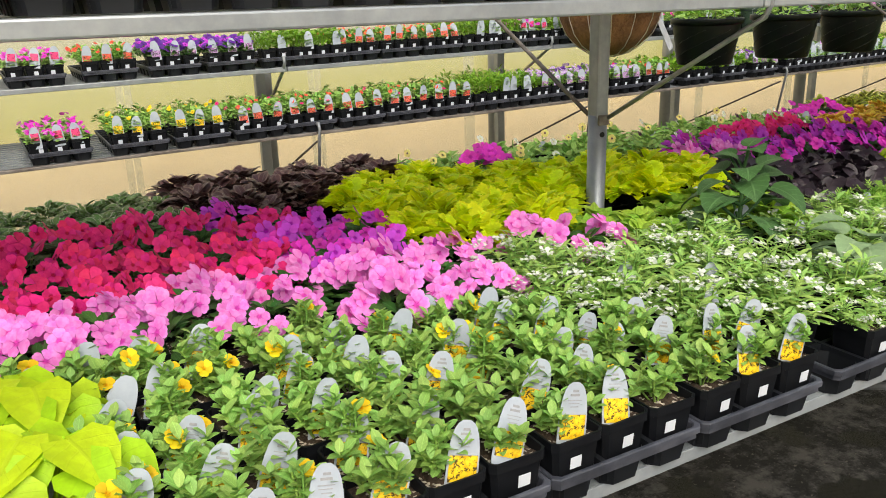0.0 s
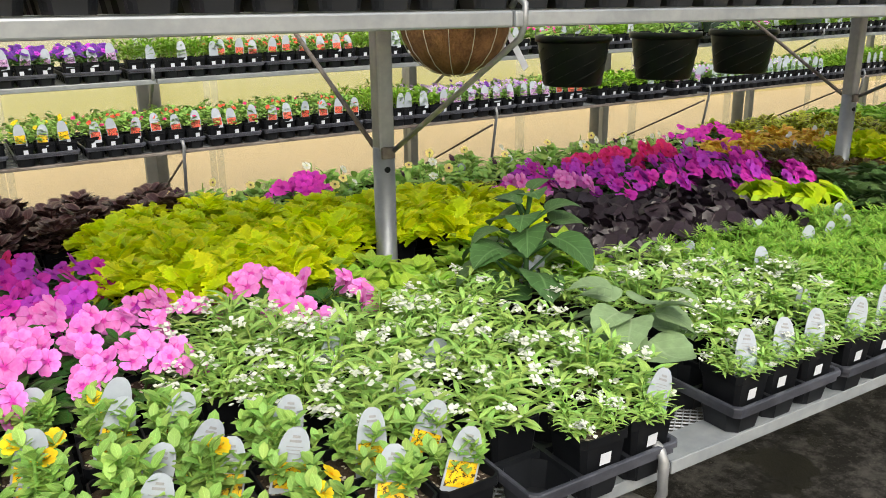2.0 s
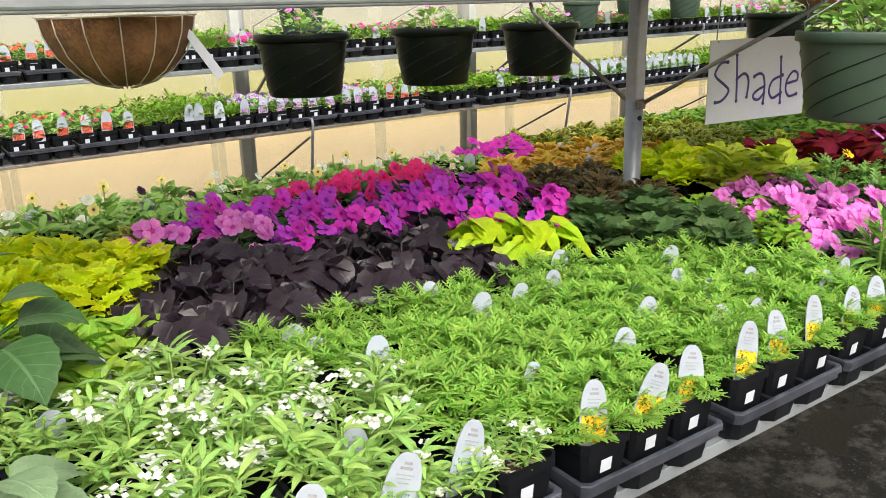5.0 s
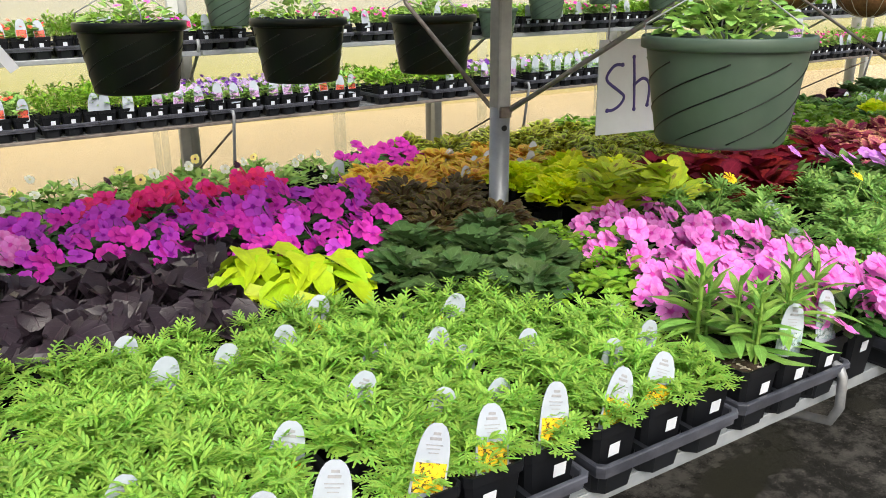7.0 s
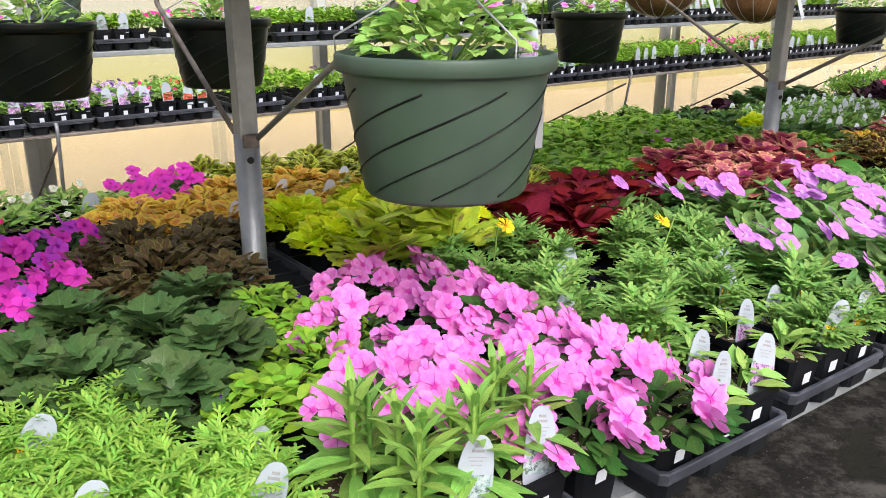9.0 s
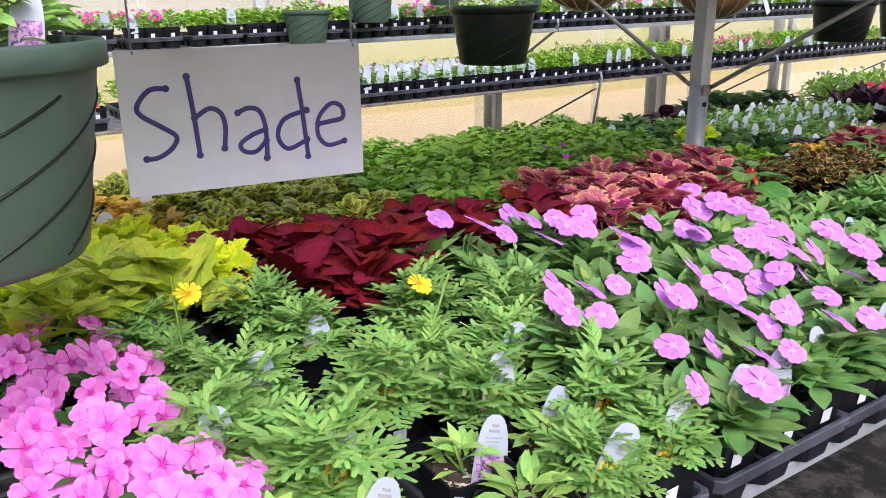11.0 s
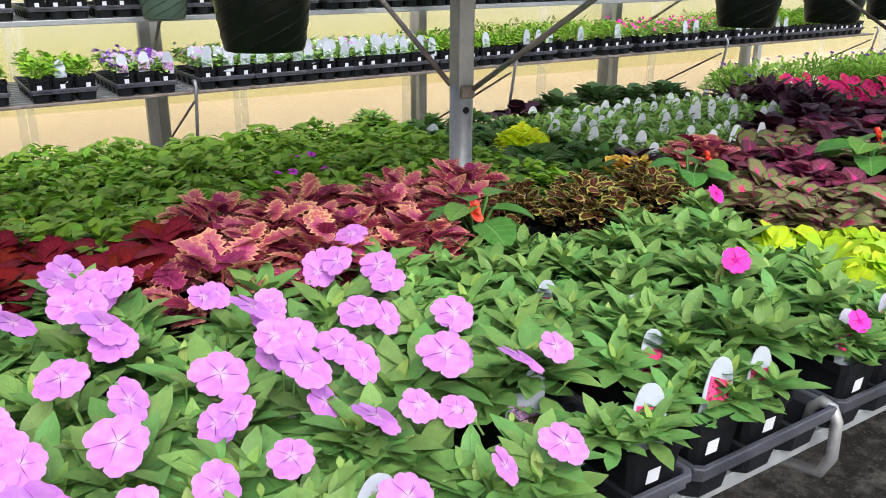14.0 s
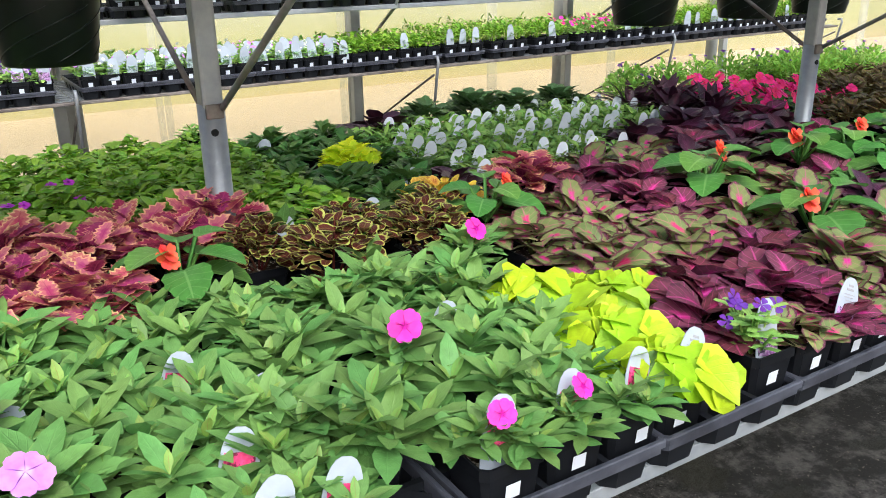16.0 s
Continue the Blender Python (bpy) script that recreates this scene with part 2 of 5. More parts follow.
leaf("salmon_coleus_leaf", (0.62, 0.17, 0.21), mid=(0.45, 0.06, 0.16), edge=(0.76, 0.42, 0.24), vein=(0.30, 0.03, 0.10), edge_at=0.76, rough=0.6, spec=0.15)
leaf("plum_coleus_leaf", (0.30, 0.03, 0.11), rough=0.6, spec=0.15, mid=(0.16, 0.014, 0.06), vein=(0.5, 0.08, 0.18), edge=(0.55, 0.2, 0.16), edge_at=0.88)
leaf("amber_coleus_leaf", (0.86, 0.52, 0.06), edge=(0.80, 0.60, 0.08), mid=(0.60, 0.22, 0.04))
leaf("olive_coleus_leaf", (0.34, 0.40, 0.04), edge=(0.58, 0.64, 0.07), mid=(0.10, 0.06, 0.03), mid_at=0.36)
leaf("mosaic_coleus_leaf", (0.10, 0.022, 0.016), edge=(0.42, 0.44, 0.10), edge_at=0.74, vein=(0.28, 0.25, 0.06))
leaf("jewel_leaf", (0.19, 0.05, 0.08), mid=(0.52, 0.03, 0.2), edge=(0.10, 0.028, 0.045), vein=(0.66, 0.08, 0.30), mid_at=0.2, edge_at=0.8, ribbed=0.7)
leaf("jewel_green_leaf", (0.24, 0.30, 0.10), mid=(0.66, 0.03, 0.24), edge=(0.13, 0.04, 0.06), vein=(0.62, 0.12, 0.26), mid_at=0.22, edge_at=0.8, ribbed=0.55)
leaf("purple_leaf", (0.045, 0.014, 0.028), mid=(0.07, 0.015, 0.04), vein=(0.09, 0.03, 0.05), rough=0.35, see=0.08)
leaf("begonia_green_leaf", (0.12, 0.30, 0.06), vein=(0.26, 0.46, 0.14), rough=0.35, ribbed=0.6)
leaf("deep_green_leaf", (0.085, 0.20, 0.04))

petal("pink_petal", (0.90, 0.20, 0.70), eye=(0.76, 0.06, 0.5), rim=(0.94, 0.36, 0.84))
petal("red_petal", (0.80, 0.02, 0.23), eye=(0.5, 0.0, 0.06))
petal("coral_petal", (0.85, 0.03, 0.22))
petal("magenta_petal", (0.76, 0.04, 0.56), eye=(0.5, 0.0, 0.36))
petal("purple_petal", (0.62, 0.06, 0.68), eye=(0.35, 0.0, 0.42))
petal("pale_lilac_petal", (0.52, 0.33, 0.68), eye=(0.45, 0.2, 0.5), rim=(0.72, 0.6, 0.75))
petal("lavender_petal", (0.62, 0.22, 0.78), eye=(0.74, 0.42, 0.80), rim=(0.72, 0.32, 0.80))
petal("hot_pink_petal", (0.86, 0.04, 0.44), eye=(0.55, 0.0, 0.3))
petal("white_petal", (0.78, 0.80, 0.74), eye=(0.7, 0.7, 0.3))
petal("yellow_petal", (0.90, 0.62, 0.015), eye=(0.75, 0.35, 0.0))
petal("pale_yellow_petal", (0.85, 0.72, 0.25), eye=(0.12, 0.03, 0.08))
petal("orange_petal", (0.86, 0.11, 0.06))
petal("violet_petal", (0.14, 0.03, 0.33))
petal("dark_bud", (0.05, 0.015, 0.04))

# ---- mesh tools ----


def mesh_of(name, verts, faces, mats, uvs=None, slots=None, smooth=False):
    me = bpy.data.meshes.new(name)
    me.from_pydata(verts, [], faces)
    for k in mats:
        me.materials.append(MATS[k])
    if uvs:
        lay = me.uv_layers.new(name="UVMap")
        idx = np.zeros(len(me.loops), dtype=np.int32)
        me.loops.foreach_get("vertex_index", idx)
        lay.data.foreach_set("uv", np.array(uvs, dtype=np.float32)[idx].ravel())
    if slots:
        me.polygons.foreach_set("material_index", slots)
    if smooth:
        me.polygons.foreach_set("use_smooth", [True] * len(me.polygons))
    me.update()
    return me


def bm_mesh(name, bm, mats, smooth=False):
    me = bpy.data.meshes.new(name)
    bm.normal_update()
    bm.to_mesh(me)
    bm.free()
    for k in mats:
        me.materials.append(MATS[k])
    if smooth:
        me.polygons.foreach_set("use_smooth", [True] * len(me.polygons))
    return me


def part(name, me, parent=None, label="", at=None):
    """Links a mesh as one object, under a thing if given."""
    ob = new(name, me)
    if parent:
        ob.parent = parent
    if at is not None:
        ob.matrix_basis = at if isinstance(at, Matrix) else Matrix.Translation(at)
    if label:
        tagged(ob, label)
    return ob


def add_box(bm, x0, x1, y0, y1, z0, z1, bevel=0.0):
    m = Matrix.LocRotScale(((x0 + x1) / 2, (y0 + y1) / 2, (z0 + z1) / 2), None, (abs(x1 - x0), abs(y1 - y0), abs(z1 - z0)))
    r = bmesh.ops.create_cube(bm, size=1, matrix=m)
    if bevel:
        es = list({e for v in r["verts"] for e in v.link_edges})
        bmesh.ops.bevel(bm, geom=es, offset=bevel, segments=2, affect="EDGES", profile=0.5)


def add_tube(bm, pts, r, n=8, caps=True):
    """A pipe along points."""
    pts = [Vector(p) for p in pts]
    rings = []
    for i, p in enumerate(pts):
        d = (pts[min(i + 1, len(pts) - 1)] - pts[max(i - 1, 0)]).normalized()
        a = d.orthogonal().normalized() if i == 0 else (rings[-1][1] - d * rings[-1][1].dot(d)).normalized()
        b = d.cross(a)
        rings.append(([bm.verts.new(p + r * (a * math.cos(2 * math.pi * k / n) + b * math.sin(2 * math.pi * k / n))) for k in range(n)], a))
    for (ra, _), (rb, _) in zip(rings, rings[1:]):
        for k in range(n):
            bm.faces.new((ra[k], ra[(k + 1) % n], rb[(k + 1) % n], rb[k]))
    if caps:
        bm.faces.new(rings[0][0][::-1])
        bm.faces.new(rings[-1][0])


def add_lathe(bm, prof, n=32, cx=0.0, cy=0.0):
    """A turned shape from (radius, height) pairs."""
    rings = []
    for r, z in prof:
        rings.append([bm.verts.new((cx + r * math.cos(2 * math.pi * k / n), cy + r * math.sin(2 * math.pi * k / n), z)) for k in range(n)])
    for a, b in zip(rings, rings[1:]):
        for k in range(n):
            bm.faces.new((a[k], a[(k + 1) % n], b[(k + 1) % n], b[k]))
    return rings


def box_part(name, parent, mat, x0, x1, y0, y1, z0, z1, bevel=0.0, label=""):
    bm = bmesh.new()
    add_box(bm, x0, x1, y0, y1, z0, z1, bevel)
    return part(name, bm_mesh(name, bm, [mat]), parent, label)


def tube_part(name, parent, mat, pts, r, n=10, label=""):
    bm = bmesh.new()
    add_tube(bm, pts, r, n)
    return part(name, bm_mesh(name, bm, [mat], True), parent, label)


def structure(name, me, label="", category=""):
    return tagged(part(name, me), label, category, kind="structure")


# ---- the greenhouse shell ----
XA, XB, YA, YB, ROOF = -4.0, 13.0, -2.4, 5.35, 3.2

bm = bmesh.new()
bmesh.ops.create_grid(bm, x_segments=1, y_segments=1, size=1, matrix=Matrix.LocRotScale(((XA + XB) / 2, (YA + YB) / 2, 0), None, ((XB - XA) / 2 + 0.4, (YB - YA) / 2 + 0.4, 1)))
structure("floor", bm_mesh("floor", bm, ["ground_cloth"]), "black woven ground cloth with silt and wet patches", "floor")

bm = bmesh.new()
bmesh.ops.create_grid(bm, x_segments=1, y_segments=1, size=400, matrix=Matrix.Translation((0, 0, -0.05)))
plain("sandy_yard", (0.62, 0.45, 0.26), (0.74, 0.56, 0.34), 0.8, 0.9, 0, 0.2)
structure("ground", bm_mesh("ground", bm, ["sandy_yard"]), "sandy yard around the greenhouse", "ground")


def poly_wall(name, x0, x1, y0, y1):
    """A row of upright plastic sheets with narrow joint strips."""
    along_x = abs(x1 - x0) > abs(y1 - y0)
    bm = bmesh.new()
    add_box(bm, x0, x1, y0, y1, 0.0, 0.03)
    wall = structure(name, bm_mesh(name, bm, ["galvanised"]), "wall of hazy translucent plastic sheets", "wall")
    lo, hi = (x0, x1) if along_x else (y0, y1)
    k, w = 0, 1.22
    while lo + k * w < hi - 0.05:
        a, b = lo + k * w + 0.004, min(lo + (k + 1) * w, hi) - 0.004
        bm = bmesh.new()
        if along_x:
            add_box(bm, a, b, y0, y1, 0.03, ROOF)
        else:
            add_box(bm, x0, x1, a, b, 0.03, ROOF)
        p = part("panel", bm_mesh("panel", bm, ["clear_poly"]), wall)
        p.visible_shadow = False
        # a second layer laps over the joint
        bm = bmesh.new()
        if along_x:
            add_box(bm, b - 0.045, b + 0.045, y0 - 0.016, y0 - 0.012, 0.03, ROOF)
        else:
            add_box(bm, x0 - 0.016, x0 - 0.012, b - 0.045, b + 0.045, 0.03, ROOF)
        p = part("joint_strip", bm_mesh("joint_strip", bm, ["clear_poly"]), wall)
        p.visible_shadow = False
        k += 1
    return wall


poly_wall("wall_north", XA, XB, YB, YB + 0.012)
poly_wall("wall_south", XA, XB, YA - 0.012, YA)
poly_wall("wall_east", XB, XB + 0.012, YA, YB)
poly_wall("wall_west", XA - 0.012, XA, YA, YB)
bm = bmesh.new()
n = 12
for i in range(n):
    a0, a1 = math.pi * i / n, math.pi * (i + 1) / n
    w, c = (YB - YA) / 2 + 0.05, (YA + YB) / 2
    q = [(c - w * math.cos(a), ROOF + 1.5 * math.sin(a)) for a in (a0, a1)]
    vs = [bm.verts.new((x, y, z)) for x, (y, z) in ((XA, q[0]), (XB, q[0]), (XB, q[1]), (XA, q[1]))]
    bm.faces.new(vs)
roof = structure("ceiling", bm_mesh("ceiling", bm, ["clear_poly"], True), "arched roof of translucent plastic film", "roof")
roof.visible_shadow = False

# added plane; its own emission stands in for daylight from the yard
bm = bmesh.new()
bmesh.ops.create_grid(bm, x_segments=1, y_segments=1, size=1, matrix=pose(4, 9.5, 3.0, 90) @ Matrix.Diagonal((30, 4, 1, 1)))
structure("backdrop", bm_mesh("backdrop", bm, ["yard_glow"]), "glowing backdrop in place of the bright blurred yard beyond the plastic wall", "backdrop").matrix_world = Matrix.Translation((0, 0, 0))

# ---- racks ----
PITCH = 1.76
BENCH_Z = 0.803
F_RAIL = 0.866
POSTS = [1.48 + PITCH * k for k in range(-3, 6)]
POSTS[4] += 0.02
X0, X1 = POSTS[0] - 0.6, POSTS[-1] + 0.6


def deck_mesh(x0, x1, y0, y1, z, step=0.03):
    """Welded wire deck: long wires and cross wires."""
    bm = bmesh.new()
    y = y0
    while y < y1:
        add_box(bm, x0, x1, y - 0.0022, y + 0.0022, z - 0.004, z)
        y += step
    x = x0
    while x < x1:
        add_box(bm, x - 0.002, x + 0.002, y0, y1, z - 0.008, z - 0.004)
        x += 0.1
    return bm_mesh("wire_deck", bm, ["galvanised"])


def diamond_mesh(x0, x1, y0, y1, z, dx=0.034, dy=0.014):
    """Expanded metal: flat strands that zigzag and meet in diamonds."""
    vs, fs = [], []
    n = int((x1 - x0) / (dx / 2))
    rows = int((y1 - y0) / dy)
    for r in range(rows):
        for sgn in (1, -1):
            base = len(vs)
            for i in range(n + 1):
                y = y0 + dy * (r + 0.5) + sgn * dy / 2 * (1 if i % 2 else -1)
                x = x0 + (x1 - x0) * i / n
                vs += [(x, y - 0.0012, z - 0.0015), (x, y + 0.0012, z)]
            fs += [(base + 2 * i, base + 2 * i + 2, base + 2 * i + 3, base + 2 * i + 1) for i in range(n)]
    return mesh_of("mesh_strip", vs, fs, ["galvanised"])


def brace(parent, a, b, hook, mat="dull_steel", r=0.0058):
    """A bent rod from a post up to a rail, ending in a hook round the rail."""
    a, b = Vector(a), Vector(b)
    pts = [a, a.lerp(b, 0.5), b]
    s = 1 if hook > 0 else -1
    pts += [b + Vector((0, 0.012 * s, 0.025)), b + Vector((0, 0.012 * s, 0.055)), b + Vector((0, -0.012 * s, 0.066)), b + Vector((0, -0.026 * s, 0.05))]
    tube_part("brace", parent, mat, pts, r, 8)


bench = tagged(new("bench"), "long galvanised steel display bench with a wire mesh top", "bench")
bench.location = (0, 0, 0)
for i, px in enumerate(POSTS):
    # one post stands a little out of line
    POST_Y = 1.785 if i == 4 else 1.75
    bm = bmesh.new()
    add_tube(bm, [(px, POST_Y, 0), (px, POST_Y, 1.14)], 0.0245, 16)
    p = part("post", bm_mesh("post", bm, ["galvanised"], True), bench)
    box_part("upper_post", bench, "galvanised", px - 0.0195, px + 0.0195, POST_Y - 0.0195, POST_Y + 0.0195, 1.13, 1.46, 0.006)
    bm = bmesh.new()
    add_tube(bm, [(px - 0.004, POST_Y - 0.0252, 1.092), (px - 0.004, POST_Y - 0.015, 1.092)], 0.007, 10)
    part("bolt_hole", bm_mesh("bolt_hole", bm, ["black_plastic"]), bench)
    box_part("bracket", bench, "rust_shade_steel", px - 0.016, px + 0.016, POST_Y - 0.0262, POST_Y - 0.018, 1.116, 1.142, 0.002)
    # rods up to the shelf rails, and hooks round the bench rail
    brace(bench, (px + 0.014, POST_Y - 0.02, 1.132), (px + 0.02, 1.275, 1.385), -1)
    brace(bench, (px - 0.014, POST_Y + 0.02, 1.14), (px - 0.02, 2.185, 1.375), 1, "rust_shade_steel")
    tube_part("bench_hook", bench, "dull_steel", [(px - 0.05, 1.6, 0.45), (px - 0.05, F_RAIL + 0.03, 0.745), (px - 0.05, F_RAIL - 0.018, 0.756), (px - 0.05, F_RAIL - 0.03, 0.785), (px - 0.05, F_RAIL - 0.028, 0.835), (px - 0.05, F_RAIL - 0.02, 0.85), (px - 0.05, F_RAIL - 0.006, 0.853), (px - 0.05, F_RAIL + 0.006, 0.84), (px - 0.05, F_RAIL + 0.012, 0.806)], 0.0075, 12)
    tube_part("bench_brace", bench, "galvanised", [(px - 0.02, 1.86, 0.45), (px - 0.02, 2.6, 0.80)], 0.011, 8)
    if i:
        a, b = POSTS[i - 1] + 0.0, px - 0.004
        bm = bmesh.new()
        add_box(bm, a, b, F_RAIL, F_RAIL + 0.004, BENCH_Z - 0.022, BENCH_Z - 0.001, 0.0015)
        add_box(bm, a, b, F_RAIL + 0.004, F_RAIL + 0.062, BENCH_Z - 0.005, BENCH_Z - 0.001)
        part("front_rail", bm_mesh("front_rail", bm, ["dusty_zinc"]), bench)
        part("mesh_strip", diamond_mesh(a, b, F_RAIL + 0.062, F_RAIL + 0.30, BENCH_Z - 0.003), bench)
        box_part("rear_rail", bench, "galvanised", a, b, 2.62, 2.66, 0.77, BENCH_Z)
        tagged(part("wire_deck", deck_mesh(a, b, F_RAIL + 0.30, 2.62, BENCH_Z - 0.002, 0.04), bench), kind="stuff")
        bm = bmesh.new()
        add_box(bm, a, b, 1.262, 1.292, 1.403, 1.430, 0.004)
        part("shelf_front_rail", bm_mesh("shelf_front_rail", bm, ["galvanised"]), bench)
        box_part("shelf_rear_rail", bench, "galvanised", a, b, 2.17, 2.2, 1.403, 1.43, 0.004)
        tagged(part("shelf_deck", deck_mesh(a, b, 1.29, 2.17, 1.43, 0.05), bench), kind="stuff")

rack = tagged(new("wall_rack"), "two-tier galvanised steel rack along the plastic wall", "rack")
RISE = 0.012


def low_z(x):
    return 0.795 + RISE * x


def high_z(x):
    return 1.095 + RISE * x


RX = [1.62 + PITCH * k for k in range(-3, 6)]
for i, px in enumerate(RX):
    box_part("rack_post", rack, "lit_galvanised", px - 0.03, px + 0.03, 5.0, 5.05, 0, 1.9, 0.005)
    tube_part("hoop_post", rack, "lit_galvanised", [(px + 0.09, 5.22, 0), (px + 0.09, 5.22, 3.1)], 0.05, 14)
    lx, ux = px - 0.06, px - 0.08
    tube_part("brace", rack, "rust_shade_steel", [(px, 5.0, 0.35), (lx, 3.97, low_z(px) - 0.05)], 0.006, 6)
    tube_part("hook", rack, "dull_steel", [(lx, 3.99, low_z(px) - 0.32), (lx, 3.935, low_z(px) - 0.02), (lx, 3.925, low_z(px) + 0.02), (lx, 3.935, low_z(px) + 0.045), (lx, 3.96, low_z(px) + 0.04)], 0.008, 8)
    tube_part("brace", rack, "dull_steel", [(px, 5.0, 0.75 + RISE * px), (ux, 4.34, high_z(px) - 0.02), (ux, 4.305, high_z(px) + 0.02), (ux, 4.31, high_z(px) + 0.05), (ux, 4.34, high_z(px) + 0.045)], 0.009, 8)
    if i:
        a, b = RX[i - 1] - 0.06, px - 0.065
        for nm, y0, y1, zf in (("lower", 3.95, 4.72, low_z), ("upper", 4.32, 5.0, high_z)):
            def sheared(bm, z=zf):
                for v in bm.verts:
                    v.co.z += z(v.co.x)
                return bm
            bm = bmesh.new()
            add_box(bm, a, b, y0, y0 + 0.03, -0.014 if nm == "lower" else -0.024, 0.0, 0.003)
            # the lower rail's backlit shade is put in as a darker steel
            part("shelf_rail", bm_mesh("shelf_rail", sheared(bm), ["rust_shade_steel" if nm == "lower" else "galvanised"]), rack)
            bm = bmesh.new()
            add_box(bm, a, b, y1, y1 + 0.03, -0.026, 0.0)
            part("shelf_rail", bm_mesh("shelf_rail", sheared(bm), ["galvanised"]), rack)
            bm = bmesh.new()
            add_box(bm, a, b, 0, 0.026, -0.008, 0.0)
            slat, y = bm_mesh("slat", sheared(bm), ["galvanised"]), y0 + 0.05
            while y < y1:
                part("slat", slat, rack, "", (0, y, 0))
                y += 0.062

# ---- leaves and flowers ----
R = random.Random(7)
SHAPES = {
    "ovate": (0.10, 0.72, 1.0, 0.78, 0.06),
    "lance": (0.12, 0.75, 1.0, 0.62, 0.05),
    "narrow": (0.25, 1.0, 0.55),
    "spoon": (0.2, 0.9, 0.75),
    "heart": (0.75, 1.0, 0.82, 0.45, 0.04),
    "round": (0.55, 0.95, 1.0, 0.8, 0.25),
    "tooth": (0.15, 0.85, 0.68, 1.0, 0.78, 0.82, 0.55, 0.5, 0.06),
    "frill": (0.12, 0.55, 0.42, 0.85, 0.6, 1.0, 0.66, 0.95, 0.58, 0.78, 0.42, 0.5, 0.2, 0.04),
    "scallop": (0.3, 0.78, 0.9, 1.0, 0.92, 0.97, 0.8, 0.72, 0.45, 0.12),
    "broad": (0.5, 0.86, 0.93, 1.0, 0.94, 0.95, 0.82, 0.78, 0.56, 0.46, 0.2, 0.04),
    "lobed": (0.15, 0.5, 0.9, 0.55, 1.0, 0.55, 0.62, 0.3, 0.05),
}


class Plant:
    def __init__(self):
        self.v, self.f, self.uv, self.s, self.marks = [], [], [], [], []

    def blade(self, at, az, el, length, width, shape="ovate", droop=0.6, fold=0.25, slot=0, twist=0.0):
        """One leaf: a folded, drooping strip with a midrib."""
        self.marks.append(len(self.f))
        prof = SHAPES[shape]
        n = len(prof)
        ca, sa = math.cos(az), math.sin(az)
        side = Vector((-sa, ca, 0))
        p = Vector(at)
        base = len(self.v)
        flat = n <= 3
        for i, w in enumerate(prof):
            t = i / (n - 1)
            e = el - droop * t
            d = Vector((ca * math.cos(e), sa * math.cos(e), math.sin(e)))
            up = Vector((-ca * math.sin(e), -sa * math.sin(e), math.cos(e)))
            sd = side * math.cos(twist) + up * math.sin(twist)
            if i:
                p = p + d * (length / (n - 1))
            h = sd * (width / 2 * w)
            lift = up * (width / 2 * w * fold)
            if flat:
                self.v += [p - h + lift, p + h + lift]
                self.uv += [(0.5 - w / 2, t), (0.5 + w / 2, t)]
            else:
                self.v += [p - h + lift, p.copy(), p + h + lift]
                self.uv += [(0.5 - 0.5, t), (0.5, t), (1.0, t)]
        k = 2 if flat else 3
        for i in range(n - 1):
            a, b = base + i * k, base + (i + 1) * k
            for j in range(k - 1):
                self.f.append((a + j, a + j + 1, b + j + 1, b + j))
                self.s.append(slot)

    def stem(self, a, b, r=0.0022, slot=0):
        a, b = Vector(a), Vector(b)
        d = (b - a).normalized()
        u = d.orthogonal() * r
        w = d.cross(u)
        base = len(self.v)
        for p in (a, b):
            for k in range(3):
                an = 2.094 * k
                self.v.append(p + u * math.cos(an) + w * math.sin(an))
                self.uv.append((0.3, 0.3))
        for k in range(3):
            j = (k + 1) % 3
            self.f.append((base + k, base + j, base + 3 + j, base + 3 + k))
            self.s.append(slot)

    def bloom(self, at, az, tilt, size, petals=5, cup=0.15, slot=0, wide=1.02, spin=0.0):
        """A flower of rounded petals that faces up, tipped towards az."""
        self.marks.append(len(self.f))
        n = Vector((math.cos(az) * math.sin(tilt), math.sin(az) * math.sin(tilt), math.cos(tilt)))
        a = n.orthogonal().normalized()
        b = n.cross(a)
        c = Vector(at)
        r = size / 2
        for k in range(petals):
            an = spin + 2 * math.pi * k / petals
            half = math.pi / petals * wide
            base = len(self.v)
            rr = r * R.uniform(0.84, 1.1)
            lift = n * (cup * r + R.uniform(-0.09, 0.11) * r)
            self.v.append(c.copy())
            self.uv.append((0.5, 0.0))
            for da, ra in ((-0.9, 0.35), (-1.02, 0.62), (-0.97, 0.82), (-0.6, 0.98), (-0.25, 1.02), (0.0, 0.95), (0.25, 1.02), (0.6, 0.98), (0.97, 0.82), (1.02, 0.62), (0.9, 0.35)):
                x = an + half * da
                self.v.append(c + rr * ra * (a * math.cos(x) + b * math.sin(x)) + lift * ra + n * (0.05 * da * rr * ra - 0.1 * rr * ra * ra))
                self.uv.append((0.5 + da / 2, ra))
            for q in range(1, 11):
                self.f.append((base, base + q, base + q + 1))
                self.s.append(slot)

    def speck(self, at, size, slot=0):
        """A tiny four-petalled flower, or a bud."""
        c = Vector(at)
        az, ti = R.uniform(0, 6.3), R.uniform(0, 0.9)
        n = Vector((math.cos(az) * math.sin(ti), math.sin(az) * math.sin(ti), math.cos(ti)))
        a = n.orthogonal().normalized()
        b = n.cross(a)
        base = len(self.v)
        for k in range(12):
            an = math.pi * k / 6
            r = size / 2 * (0.62 + 0.42 * abs(math.cos(2 * an)))
            self.v.append(c + r * (a * math.cos(an) + b * math.sin(an)))
            self.uv.append((0.5, 0.6))
        self.f.append(tuple(range(base, base + 12)))
